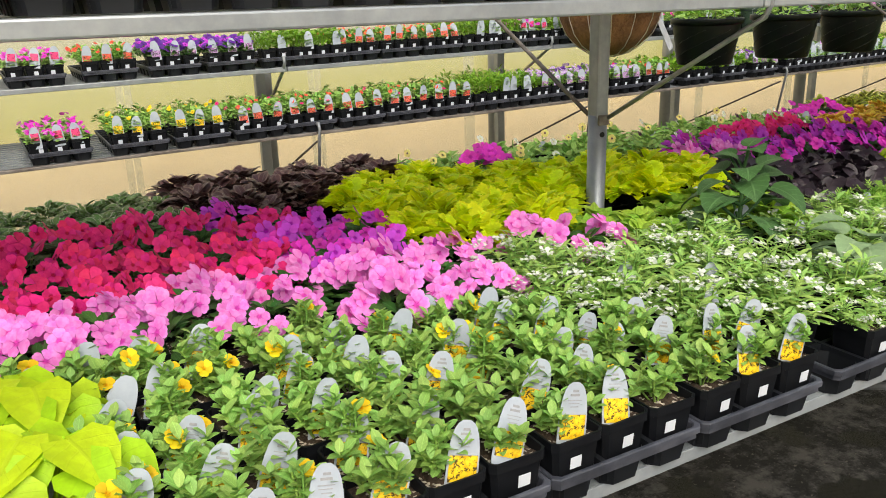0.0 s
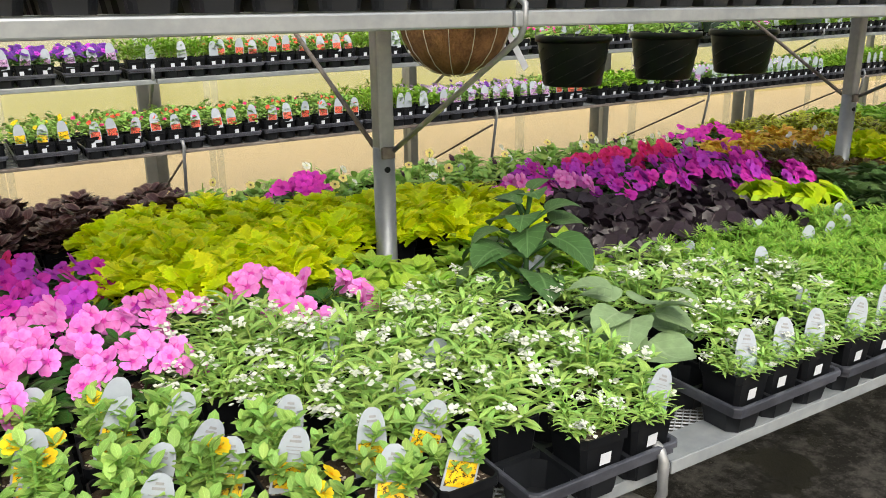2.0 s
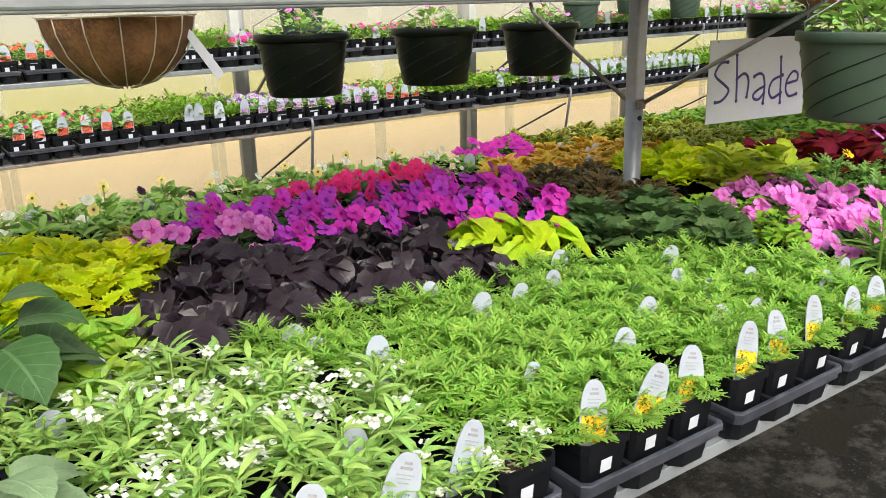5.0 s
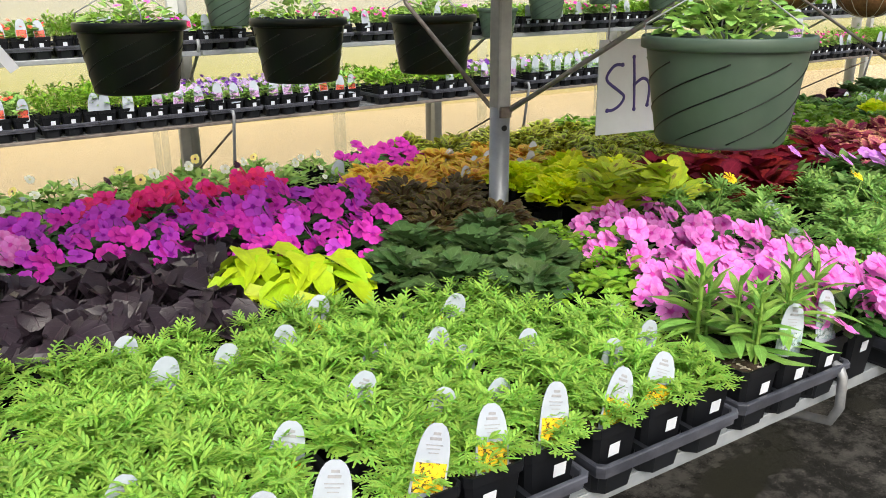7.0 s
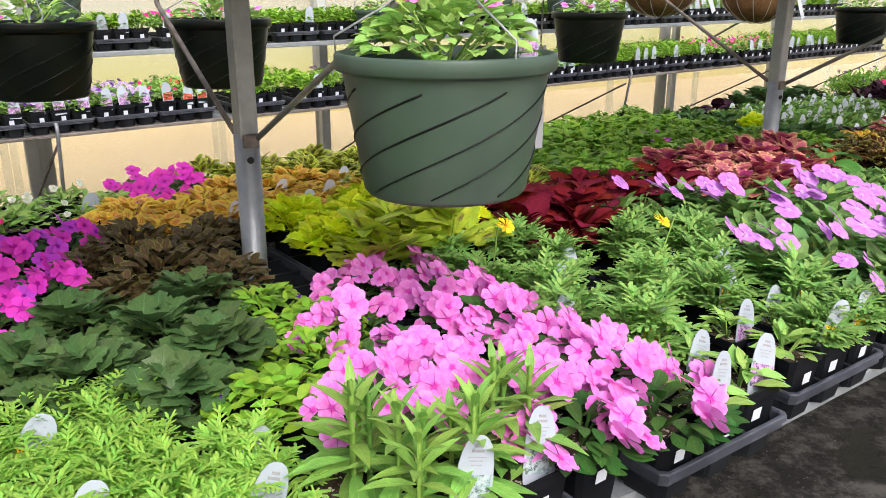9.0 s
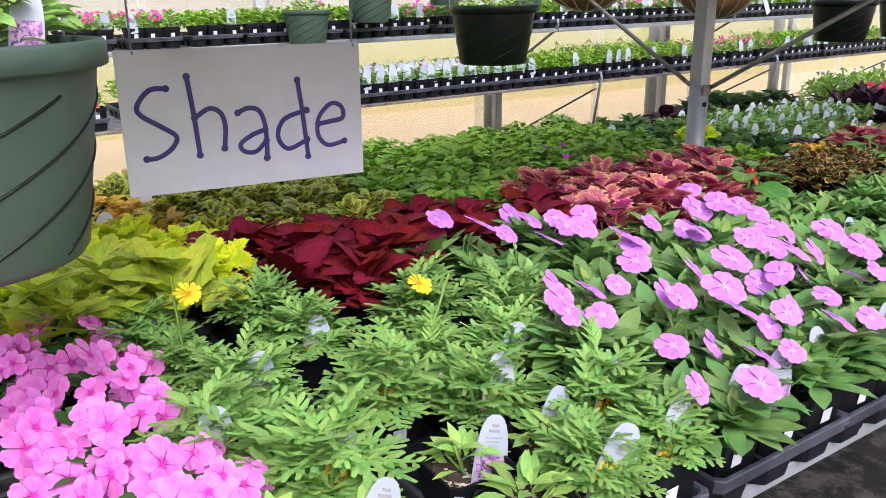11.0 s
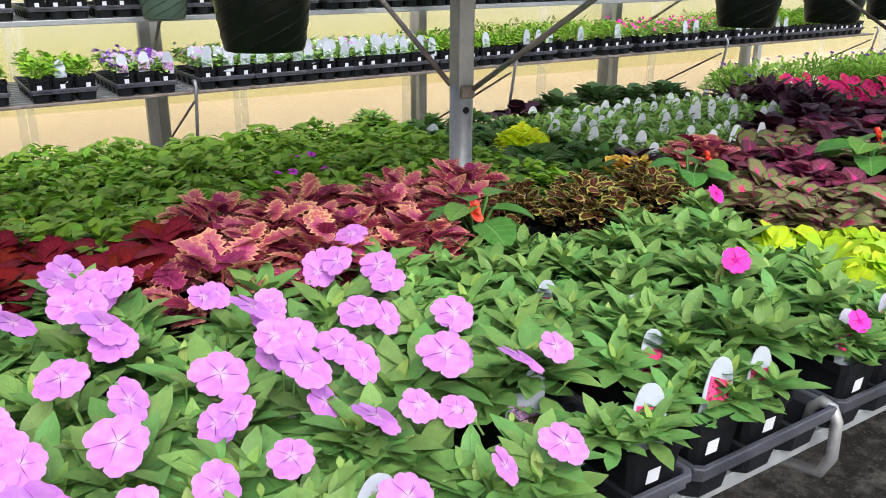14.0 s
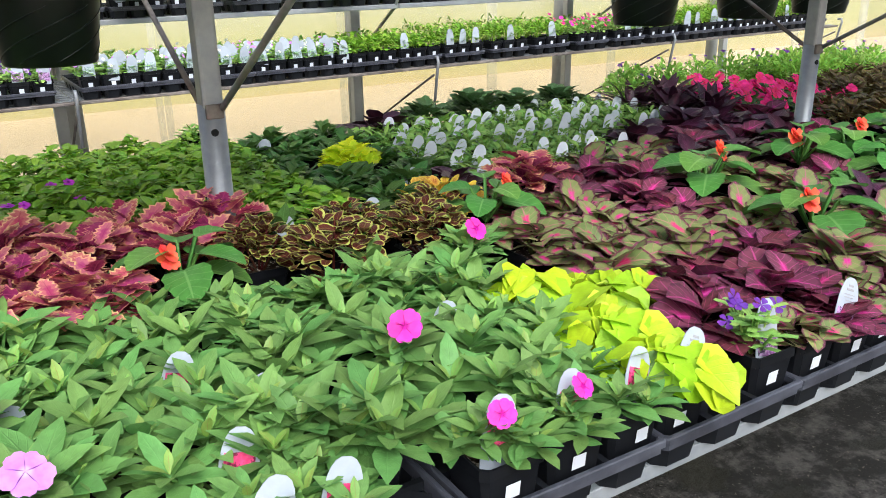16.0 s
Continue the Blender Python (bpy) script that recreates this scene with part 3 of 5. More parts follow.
        self.s.append(slot)

    def pieces(self, name, mats):
        """The same, flower by flower or leaf by leaf: one mesh for each marked run of faces."""
        out, marks = [], sorted(set(self.marks)) + [len(self.f)]
        for lo, hi in zip(marks, marks[1:]):
            fs = self.f[lo:hi]
            ids = sorted({i for f in fs for i in f})
            to = {i: k for k, i in enumerate(ids)}
            out.append(mesh_of(name, [self.v[i] for i in ids], [tuple(to[i] for i in f) for f in fs], mats, [self.uv[i] for i in ids], self.s[lo:hi], True))
        return out

    def mesh(self, name, mats):
        return mesh_of(name, self.v, self.f, mats, self.uv, self.s, True)


LOW = [1.0]


def dome(r, h, k=0.65, lean=1.0):
    """A random place on a mound of radius r and height h, with its outward way."""
    az, q = R.uniform(0, 2 * math.pi), math.sqrt(R.random())
    z = h * LOW[0] * (1 - k * q * q) * R.uniform(0.8, 1.08)
    return Vector((r * q * math.cos(az), r * q * math.sin(az), z)), az + R.uniform(-0.5, 0.5) * lean, q


def mound(p, r, h, n, length, width, shape, droop=0.7, el=(1.1, 0.1), layers=2, slots=(0,), fold=0.25, k=0.65, wild=1.0):
    for lay in range(layers):
        sc = 1 - 0.33 * lay
        for _ in range(int(n * (1 if lay == 0 else 0.55))):
            at, az, q = dome(r * (1 - 0.05 * lay), h * sc, k, wild)
            e = el[0] * (1 - q) + el[1] * q + R.uniform(-0.3, 0.3)
            s = R.uniform(0.7, 1.15)
            back = Vector((math.cos(az) * math.cos(e), math.sin(az) * math.cos(e), math.sin(e))) * (length * s * 0.45)
            p.blade(at - back, az, e, length * s, width * s, shape, droop * R.uniform(0.6, 1.3), fold, R.choice(slots), R.uniform(-0.4, 0.4))
    for _ in range(max(5, n // 12)):
        at, az, q = dome(r * 0.8, h * 0.9, k)
        p.stem((at.x * 0.15, at.y * 0.15, 0), at, 0.0018)


def whorls(p, r, h, shoots, per, length, width, shape, slots=(0, 1), k=0.5):
    """Shoot tips over a mound, each a star of leaves round a tuft of young ones."""
    for i in range(shoots):
        at, az0, q = dome(r, h, k)
        p.stem((at.x * 0.3, at.y * 0.3, 0), at, 0.003)
        spin = R.uniform(0, 6.3)
        lean = 0.5 * q
        for ring, (cnt, sc, e, dz) in enumerate(((per, 1.0, 0.5, -0.008), (per - 1, 0.85, 0.82, 0.0), (3, 0.45, 1.1, 0.004))):
            for j in range(cnt):
                az = spin + ring * 0.5 + 2 * math.pi * j / cnt + R.uniform(-0.2, 0.2)
                s = sc * R.uniform(0.8, 1.15)
                ee = e + R.uniform(-0.2, 0.2) - lean * math.cos(az - az0) * 0.3
                p.blade(at + Vector((0, 0, dz)), az, ee, length * s, width * s, shape, 0.4, 0.24, slots[-1] if ring == 2 else slots[0], R.uniform(-0.25, 0.25))


def feathers(p, r, h, shoots, fronds, length, leaflet, wid, slots=(0,), el=0.7):
    """Divided foliage: fronds of narrow leaflets round each shoot."""
    for i in range(shoots):
        at, az0, q = dome(r, h, 0.45)
        p.stem((at.x * 0.4, at.y * 0.4, 0), at, 0.002)
        for j in range(fronds):
            az = 2 * math.pi * j / fronds + R.uniform(-0.4, 0.4) + i
            e = el + R.uniform(-0.5, 0.4)
            L = length * R.uniform(0.7, 1.15)
            d = Vector((math.cos(az) * math.cos(e), math.sin(az) * math.cos(e), math.sin(e)))
            st = at - Vector((0, 0, R.uniform(0, h * 0.4)))
            p.blade(st, az, e, L, wid, "narrow", 0.5, 0.1, slots[0])
            for m in range(1, 4):
                c = st + d * (L * m / 4) - Vector((0, 0, 0.06 * L * m))
                for sgn in (-1, 1):
                    p.blade(c, az + sgn * 0.85, e - 0.1, leaflet * (1.15 - 0.15 * m), wid, "narrow", 0.4, 0.1, slots[0])


def blooms(p, r, h, n, size, slots=(0,), petals=5, k=0.6, face=0.7, cup=0.12, rise=0.012, wide=1.0):
    for _ in range(n):
        at, az, q = dome(r, h, k)
        p.bloom(at + Vector((0, 0, rise)), -1.6 + R.uniform(-1.2, 1.2), R.uniform(0.35 * face, face), size * R.uniform(0.8, 1.15), petals, cup, R.choice(slots), wide, R.uniform(0, 6))


SPECIES = {}


def species(key, thing, label, category, make, leaves, flowers=None, kinds=3, tag=None, tag_share=0.3, flat=0.6, single_flowers=False):
    """Grows a few different plants of a kind; make(foliage, bloom) fills the two meshes."""
    ms = []
    for _ in range(kinds):
        a, b = Plant(), Plant()
        LOW[0] = flat
        make(a, b)
        for v in a.v:
            # what hangs low lies on the rim of the pot
            if v.z < 0.018 and math.hypot(v.x, v.y) > 0.034:
                v.z = 0.018 + 0.25 * (0.018 - v.z) if v.z > -0.02 else 0.02
        LOW[0] = 1.0
        fl = []
        if flowers and b.f:
            fl = b.pieces("flower", flowers) if single_flowers else [b.mesh("blossom", flowers)]
        ms.append((a.pieces("leaf", leaves) if key in ("basil", "silver") else [a.mesh("foliage", leaves)], fl))
    SPECIES[key] = dict(thing=thing, label=label, category=category, meshes=ms, tag=tag, share=tag_share, flat=flat)


def m_calibrachoa(a, b):
    for _ in range(10):
        at, az, q = dome(0.042, 0.084, 0.45)
        a.stem((at.x * 0.2, at.y * 0.2, 0), at, 0.0016)
        for j in range(13):
            z = at.z * (0.45 + 0.55 * j / 12)
            c = Vector((at.x * (0.4 + 0.6 * j / 12), at.y * (0.4 + 0.6 * j / 12), z))
            s = R.uniform(0.75, 1.15)
            a.blade(c, 2.4 * j + az, 0.25 + 0.07 * j, 0.022 * s, 0.0125 * s, "ovate", 0.5, 0.22)
    for _ in range(R.choice((0, 1, 1, 2))):
        at, az, q = dome(0.045, 0.088, 0.5)
        b.bloom(at, -1.6 + R.uniform(-1, 1), R.uniform(0.3, 1.0), 0.027, 5, 0.3, 0, 1.1)


def m_alyssum(a, b):
    for i in range(24):
        at, az, q = dome(0.098, 0.13, 0.4)
        foot = Vector((at.x * 0.45, at.y * 0.45, 0.0))
        a.stem(foot, at, 0.0013)
        for j in range(12):
            t = 0.25 + 0.72 * j / 11
            s = R.uniform(0.7, 1.2)
            a.blade(foot.lerp(at, t), az + 2.4 * j, 0.2 + 0.5 * t + R.uniform(-0.2, 0.3), 0.036 * s, 0.0082 * s, "lance", 0.7, 0.2, 0, R.uniform(-0.3, 0.3))
        if R.random() < 0.42:
            for _ in range(16):
                o = Vector((R.gauss(0, 0.0072), R.gauss(0, 0.0072), R.gauss(0.004, 0.004)))
                b.speck(at + o, R.uniform(0.0068, 0.0102))


def m_impatiens(a, b, n=26, slots=(0,)):
    mound(a, 0.085, 0.085, 60, 0.035, 0.018, "ovate", 0.6, (0.9, 0.1), 2)
    blooms(b, 0.088, 0.118, int(n * 0.62), 0.043, slots, 5, 0.75, 1.2)


def m_marigold(a, b):
    feathers(a, 0.054, 0.085, 15, 8, 0.034, 0.0135, 0.0036)
    mound(a, 0.05, 0.05, 30, 0.03, 0.007, "narrow", 0.5, (1.0, 0.2), 1)


def m_daisy(a, b):
    feathers(a, 0.036, 0.115, 9, 8, 0.052, 0.02, 0.0066)
    feathers(a, 0.05, 0.06, 5, 7, 0.05, 0.02, 0.0066, (0,), 0.3)


def m_daisy_flower(a, b):
    m_daisy(a, b)
    at = Vector((R.uniform(-0.03, 0.03), R.uniform(-0.03, 0.03), 0.132))
    a.stem((0, 0, 0.05), at, 0.0015)
    b.bloom(at, -1.5, 0.6, 0.036, 13, 0.1, 0, 0.9)


def m_guinea(a, b, n=3, size=0.051, L=0.078, W=0.031):
    whorls(a, 0.066, 0.10, 6, 6, L, W, "ovate")
    mound(a, 0.07, 0.07, 13, L * 0.95, W * 1.15, "ovate", 0.7, (0.6, 0.1), 1, wild=2)
    blooms(b, 0.085, 0.15, n, size, (0,), 5, 0.3, 0.95, 0.06, 0.03, 1.15)
    for _ in range(n):
        at, az, q = dome(0.07, 0.15, 0.3)
        a.stem((at.x * 0.8, at.y * 0.8, 0.05), at, 0.0014)
        a.blade(at, az, 1.0, 0.014, 0.008, "ovate", 0.2, 0.6, 1)


def m_sweet_potato(a, b):
    for _ in range(30):
        at, az, q = dome(0.078, 0.115, 0.5)
        a.stem((at.x * 0.2, at.y * 0.2, 0), at, 0.0018)
        if R.random() < 0.5:
            az = -1.7 + R.gauss(0, 0.9)
        s = R.uniform(0.65, 1.2)
        a.blade(at, az, -0.3 - 0.4 * q + R.uniform(-0.5, 0.45), 0.064 * s, 0.056 * s, "heart", 0.55, 0.3, 0, R.uniform(-0.45, 0.45))


def m_coleus(a, b, L=0.05, W=0.034, n=55, h=0.10, shape="tooth", slots=(0,)):
    mound(a, 0.082, h, n, L, W, shape, 0.6, (1.0, 0.45), 2, slots, 0.2, 0.5, 2.5)


def m_basil(a, b):
    for lev, (z, r, n) in enumerate(((0.03, 0.05, 4), (0.055, 0.055, 4), (0.085, 0.05, 4), (0.11, 0.042, 4), (0.135, 0.03, 3), (0.15, 0.01, 3))):
        for j in range(n):
            az = lev * 0.8 + 6.283 / n * j + R.uniform(-0.35, 0.35)
            at = Vector((r * math.cos(az), r * math.sin(az), z + R.uniform(-0.014, 0.014)))
            s = (1.0 - 0.07 * lev) * R.uniform(0.8, 1.1)
            a.blade(at, az, -0.05 + 0.12 * lev + R.uniform(-0.25, 0.25), 0.084 * s, 0.08 * s, "broad", 1.1, 0.16, 0, R.uniform(-0.4, 0.4))
            a.stem((0, 0, z - 0.03), at, 0.0025)
    a.stem((0, 0, 0), (0, 0, 0.12), 0.0035)


def m_silver(a, b):
    for lev, (z, n) in enumerate(((0.035, 5), (0.055, 4), (0.072, 3), (0.085, 2))):
        for j in range(n):
            az = lev * 0.8 + 6.283 / n * j + R.uniform(-0.4, 0.4)
            s = (1.0 - 0.1 * lev) * R.uniform(0.85, 1.1)
            at = Vector((0.03 * math.cos(az), 0.03 * math.sin(az), z + R.uniform(-0.01, 0.01)))
            a.blade(at, az, 0.02 + 0.2 * lev + R.uniform(-0.2, 0.15), 0.085 * s, 0.074 * s, "broad", 0.95, 0.2, 0, R.uniform(-0.3, 0.3))


def m_pansy(a, b, slots=(0,)):
    mound(a, 0.07, 0.075, 60, 0.03, 0.014, "ovate", 0.5, (1.0, 0.4), 2, wild=4)
    for _ in range(R.choice((0, 1, 1, 2))):
        at, az, q = dome(0.06, 0.12, 0.4)
        a.stem((at.x, at.y, 0.04), at, 0.0012)
        b.bloom(at, -1.5 + R.uniform(-0.8, 0.8), R.uniform(0.8, 1.4), 0.021, 5, 0.05, R.choice(slots))


def m_mint(a, b):
    mound(a, 0.09, 0.12, 110, 0.033, 0.0165, "ovate", 0.6, (0.7, 0.3), 2, wild=4)


def m_penta(a, b):
    for i in range(3):
        at, az0, q = dome(0.045, 0.05, 0.2)
        top = R.uniform(0.05, 0.10)
        for lev in range(6):
            for j in range(3):
                az = lev * 1.1 + 2.09 * j + R.uniform(-0.2, 0.2)
                s = (1.0 - 0.1 * lev) * R.uniform(0.85, 1.1)
                a.blade((at.x, at.y, at.z + top * lev / 5 - 0.02), az, 0.1 + 0.22 * lev, 0.088 * s, 0.021 * s, "lance", 0.55, 0.25)
        a.stem((at.x, at.y, 0), (at.x, at.y, at.z + top), 0.0026)


def m_jewel(a, b):
    mound(a, 0.085, R.uniform(0.10, 0.14), 26, 0.074, 0.052, "ovate", 0.8, (1.05, 0.3), 2, (0,), 0.2, 0.55, 2.5)


def m_fan(a, b):
    """Shoots with a small flower fan at each tip."""
    for _ in range(8):
        at, az, q = dome(0.05, 0.11, 0.4)
        a.stem((at.x * 0.3, at.y * 0.3, 0), at, 0.0018)
        for j in range(9):
            s = R.uniform(0.7, 1.1)
            a.blade((at.x * (0.4 + 0.07 * j), at.y * (0.4 + 0.07 * j), at.z * (0.3 + 0.08 * j)), 2.4 * j + az, 0.5, 0.032 * s, 0.014 * s, "spoon", 0.4, 0.2)
        if R.random() < 0.6:
            b.bloom(at + Vector((0, 0, 0.008)), -1.2 + R.uniform(-1, 1), R.uniform(0.2, 0.9), 0.026, 5, 0.1, 0, 0.8)


def m_begonia(a, b, red=1):
    for j in range(9):
        az = 2.4 * j + R.uniform(-0.3, 0.3)
        s = R.uniform(0.7, 1.1) * (1.05 - 0.04 * j)
        at = Vector((0.03 * math.cos(az), 0.03 * math.sin(az), 0.05 + 0.006 * j))
        a.stem((0, 0, 0.02), at, 0.003)
        a.blade(at, az, 0.03 * j - 0.05, 0.095 * s, 0.082 * s, "scallop", 0.55, 0.25, 0, R.uniform(-0.2, 0.2))
    for _ in range(red):
        at, az, q = dome(0.05, 0.155, 0.3)
        a.stem((0, 0, 0.04), at, 0.002)
        for j in range(3):
            b.bloom(at + Vector((0, 0, 0.004 * j)), -1.5 + j * 0.5, 1.1 - 0.2 * j, 0.04 - 0.008 * j, 6, 0.45, 0)


def m_strap(a, b):
    for _ in range(26):
        az = R.uniform(0, 6.3)
        a.blade((0.02 * math.cos(az), 0.02 * math.sin(az), 0.02), az, R.uniform(0.6, 1.4), R.uniform(0.08, 0.14), 0.03, "lance", 0.7, 0.3)


T = "in a black pot"
# leaves of the vines turn to the light of the aisle
species("lime_potato", "sweet_potato_vine", "lime green heart-leaved sweet potato vine " + T, "potted plant", m_sweet_potato, ["lime_leaf"], tag="print_green", flat=0.6)
species("dark_potato", "sweet_potato_vine", "blackish purple sweet potato vine " + T, "potted plant", m_sweet_potato, ["dark_potato_leaf"], flat=0.5)
species("calibrachoa", "calibrachoa", "yellow-flowered calibrachoa with small fresh green leaves " + T, "potted plant", m_calibrachoa, ["light_leaf"], ["yellow_petal"], 5, "print_yellow", 0.85, flat=0.78)
species("alyssum", "alyssum", "white flowering alyssum with narrow light green leaves " + T, "potted plant", m_alyssum, ["alyssum_leaf"], ["white_petal"], 4, "print_grey", 0.22, flat=0.55)
species("marigold", "marigold", "feathery bright green marigold seedling " + T, "potted plant", m_marigold, ["feather_leaf"], None, 4, "print_yellow", 0.55, flat=0.55)
species("pink_impatiens", "busy_lizzie", "light pink impatiens in full bloom " + T, "potted plant", lambda a, b: m_impatiens(a, b, 30), ["impatiens_leaf"], ["pink_petal"], 4)
species("red_impatiens", "busy_lizzie", "crimson red impatiens in full bloom " + T, "potted plant", lambda a, b: m_impatiens(a, b, 22, (0, 0, 1)), ["impatiens_leaf"], ["red_petal", "coral_petal"], 4)
species("purple_impatiens", "busy_lizzie", "purple and magenta impatiens in full bloom " + T, "potted plant", lambda a, b: m_impatiens(a, b, 23, (0, 0, 0, 0, 1, 1, 1)), ["impatiens_leaf"], ["purple_petal", "magenta_petal"], 5)
species("magenta_impatiens", "busy_lizzie", "magenta impatiens in full bloom " + T, "potted plant", lambda a, b: m_impatiens(a, b, 22, (0,)), ["impatiens_leaf"], ["magenta_petal"], 4)
species("lime_coleus", "coleus", "bright chartreuse coleus with toothed leaves " + T, "potted plant", lambda a, b: mound(a, 0.085, 0.15, 78, 0.05, 0.036, "frill", 0.7, (1.25, 0.6), 2, (0,), 0.3, 0.5, 4.0), ["lime_coleus_leaf"], flat=0.55)
species("yellow_green", "creeping_jenny", "yellowish green leafy plant " + T, "potted plant", lambda a, b: m_coleus(a, b, 0.048, 0.04, 34, 0.09, "heart"), ["yellow_green_leaf"], tag="print_grey", tag_share=0.3)
species("basil", "tall_leafy_plant", "tall dark green plant with large veined leaves " + T, "potted plant", m_basil, ["basil_leaf"], tag="print_purple", tag_share=1.0, flat=0.9)
species("silver", "silver_sage", "felted grey-green plant with broad round leaves " + T, "potted plant", m_silver, ["silver_leaf"], tag="print_grey", tag_share=1.0, flat=0.9)
species("heuchera", "heuchera", "dark burgundy heuchera " + T, "potted plant", lambda a, b: m_coleus(a, b, 0.032, 0.027, 95, 0.13, "scallop"), ["heuchera_leaf"])
species("variegated", "variegated_plant", "green and cream variegated bedding plant " + T, "potted plant", lambda a, b: m_coleus(a, b, 0.026, 0.017, 120, 0.10, "ovate"), ["variegated_leaf"], tag="print_grey", tag_share=0.2)
species("pansy", "pansy", "yellow and dark purple pansies " + T, "potted plant", lambda a, b: m_pansy(a, b, (0, 0, 1)), ["light_leaf"], ["pale_yellow_petal", "dark_bud"], 4, "print_grey", 0.3, single_flowers=True, flat=0.6)
species("white_pansy", "pansy", "white pansies with fresh green leaves " + T, "potted plant", m_pansy, ["light_leaf"], ["white_petal"], 3, "print_grey", 0.3, single_flowers=True, flat=0.6)
species("begonia_dark", "begonia", "glossy dark green begonia without flowers " + T, "potted plant", lambda a, b: m_coleus(a, b, 0.05, 0.048, 50, 0.12, "lobed"), ["begonia_leaf"])
species("begonia_orange", "begonia", "broad-leaved begonia with orange-red flowers " + T, "potted plant", m_begonia, ["begonia_green_leaf"], ["orange_petal"], 3, single_flowers=True, flat=0.75)
species("lobelia", "lobelia", "mid-green lobelia with few blue flowers " + T, "potted plant", lambda a, b: (m_mint(a, b), blooms(b, 0.07, 0.12, 1, 0.014, (0,))), ["mint_leaf"], ["violet_petal"], 3)
species("mint", "browallia", "dense mid-green bushy bedding plant " + T, "potted plant", m_mint, ["mint_leaf"], None, 4, flat=0.55)
species("mint_violet", "browallia", "bushy green plant with violet flowers " + T, "potted plant", lambda a, b: (m_mint(a, b), blooms(b, 0.05, 0.15, 3, 0.02, (0,))), ["mint_leaf"], ["purple_petal"], 2, flat=0.55)
species("penta", "snapdragon", "upright green plant with long narrow leaves " + T, "potted plant", m_penta, ["fresh_leaf"], None, 3, "print_grey", 0.0, flat=0.85)
species("small_penta", "angelonia", "small green seedling with a purple picture tag " + T, "potted plant", lambda a, b: mound(a, 0.04, 0.06, 26, 0.04, 0.015, "lance", 0.6, (1.1, 0.3), 1), ["light_leaf"], None, 3, "print_purple", 1.0, flat=0.8)
species("brown_coleus", "coleus", "bronze brown coleus " + T, "potted plant", lambda a, b: m_coleus(a, b, 0.032, 0.018, 85, 0.14), ["brown_coleus_leaf"], flat=0.55)
species("patterned_coleus", "coleus", "yellow-green coleus with dark purple leaf centres " + T, "potted plant", lambda a, b: m_coleus(a, b, 0.078, 0.044, 30, 0.16), ["patterned_coleus_leaf"], flat=0.62)
species("red_coleus", "coleus", "deep velvet red coleus " + T, "potted plant", lambda a, b: m_coleus(a, b, 0.08, 0.062, 26, 0.14, "tooth"), ["red_coleus_leaf"], flat=0.62)
species("salmon_coleus", "coleus", "salmon pink coleus with frilled golden edges " + T, "potted plant", lambda a, b: m_coleus(a, b, 0.062, 0.042, 46, 0.17, "frill", (0, 0, 1)), ["salmon_coleus_leaf", "plum_coleus_leaf"], None, 4, flat=0.55)
species("amber_coleus", "coleus", "amber and gold coleus " + T, "potted plant", lambda a, b: m_coleus(a, b, 0.036, 0.024, 60, 0.1), ["amber_coleus_leaf"], tag="paper", tag_share=0.7, flat=0.55)
species("olive_coleus", "coleus", "olive green and brown coleus " + T, "potted plant", lambda a, b: m_coleus(a, b, 0.035, 0.024, 70, 0.13), ["olive_coleus_leaf"], flat=0.5)
species("mosaic_coleus", "coleus", "small-leaved brown coleus with pale green edges " + T, "potted plant", lambda a, b: m_coleus(a, b, 0.026, 0.022, 80, 0.17, "round"), ["mosaic_coleus_leaf"])
species("lavender_guinea", "new_guinea_busy_lizzie", "New Guinea impatiens with large lavender pink flowers " + T, "potted plant", lambda a, b: m_guinea(a, b, R.choice((1, 2, 2, 3))), ["guinea_leaf", "guinea_young_leaf"], ["lavender_petal"], 5, "print_purple", 0.3, single_flowers=True, flat=0.55)
species("pink_guinea", "new_guinea_busy_lizzie", "New Guinea impatiens with few hot pink flowers " + T, "potted plant", lambda a, b: m_guinea(a, b, R.choice((0, 0, 0, 1, 1)), 0.05, 0.068, 0.025), ["guinea_leaf", "guinea_young_leaf"], ["hot_pink_petal"], 5, "print_pink", 0.3, single_flowers=True, flat=0.5)
species("jewel", "polka_dot_coleus", "coleus with green, plum and hot pink leaves " + T, "potted plant", m_jewel, ["jewel_leaf"], tag="print_purple", tag_share=0.1, flat=0.5)
species("jewel_green", "coleus", "coleus with green leaves and hot pink centres " + T, "potted plant", m_jewel, ["jewel_green_leaf", ], flat=0.5)
species("purple_jewel", "coleus", "dark purple broad-leaved coleus " + T, "potted plant", m_jewel, ["purple_leaf"], flat=0.5)
species("fan_flower", "fan_flower", "small-leaved light green plant with violet fan flowers " + T, "potted plant", m_fan, ["light_leaf"], ["violet_petal"], 2, "print_purple", 1.0, single_flowers=True, flat=0.7)
species("strap", "cordyline", "dark purple strap-leaved plant " + T, "potted plant", m_strap, ["purple_leaf"], flat=0.8)
species("deep_green", "bedding_plant", "deep green leafy bedding plant " + T, "potted plant", lambda a, b: m_coleus(a, b, 0.055, 0.026, 50, 0.09, "lance"), ["deep_green_leaf"], tag="print_grey", tag_share=0.12)
species("tagged_green", "bedding_plant", "small green bedding plant behind a white tag " + T, "potted plant", lambda a, b: m_coleus(a, b, 0.03, 0.014, 60, 0.10, "ovate"), ["fresh_leaf"], tag="paper", tag_share=0.85, flat=0.55)
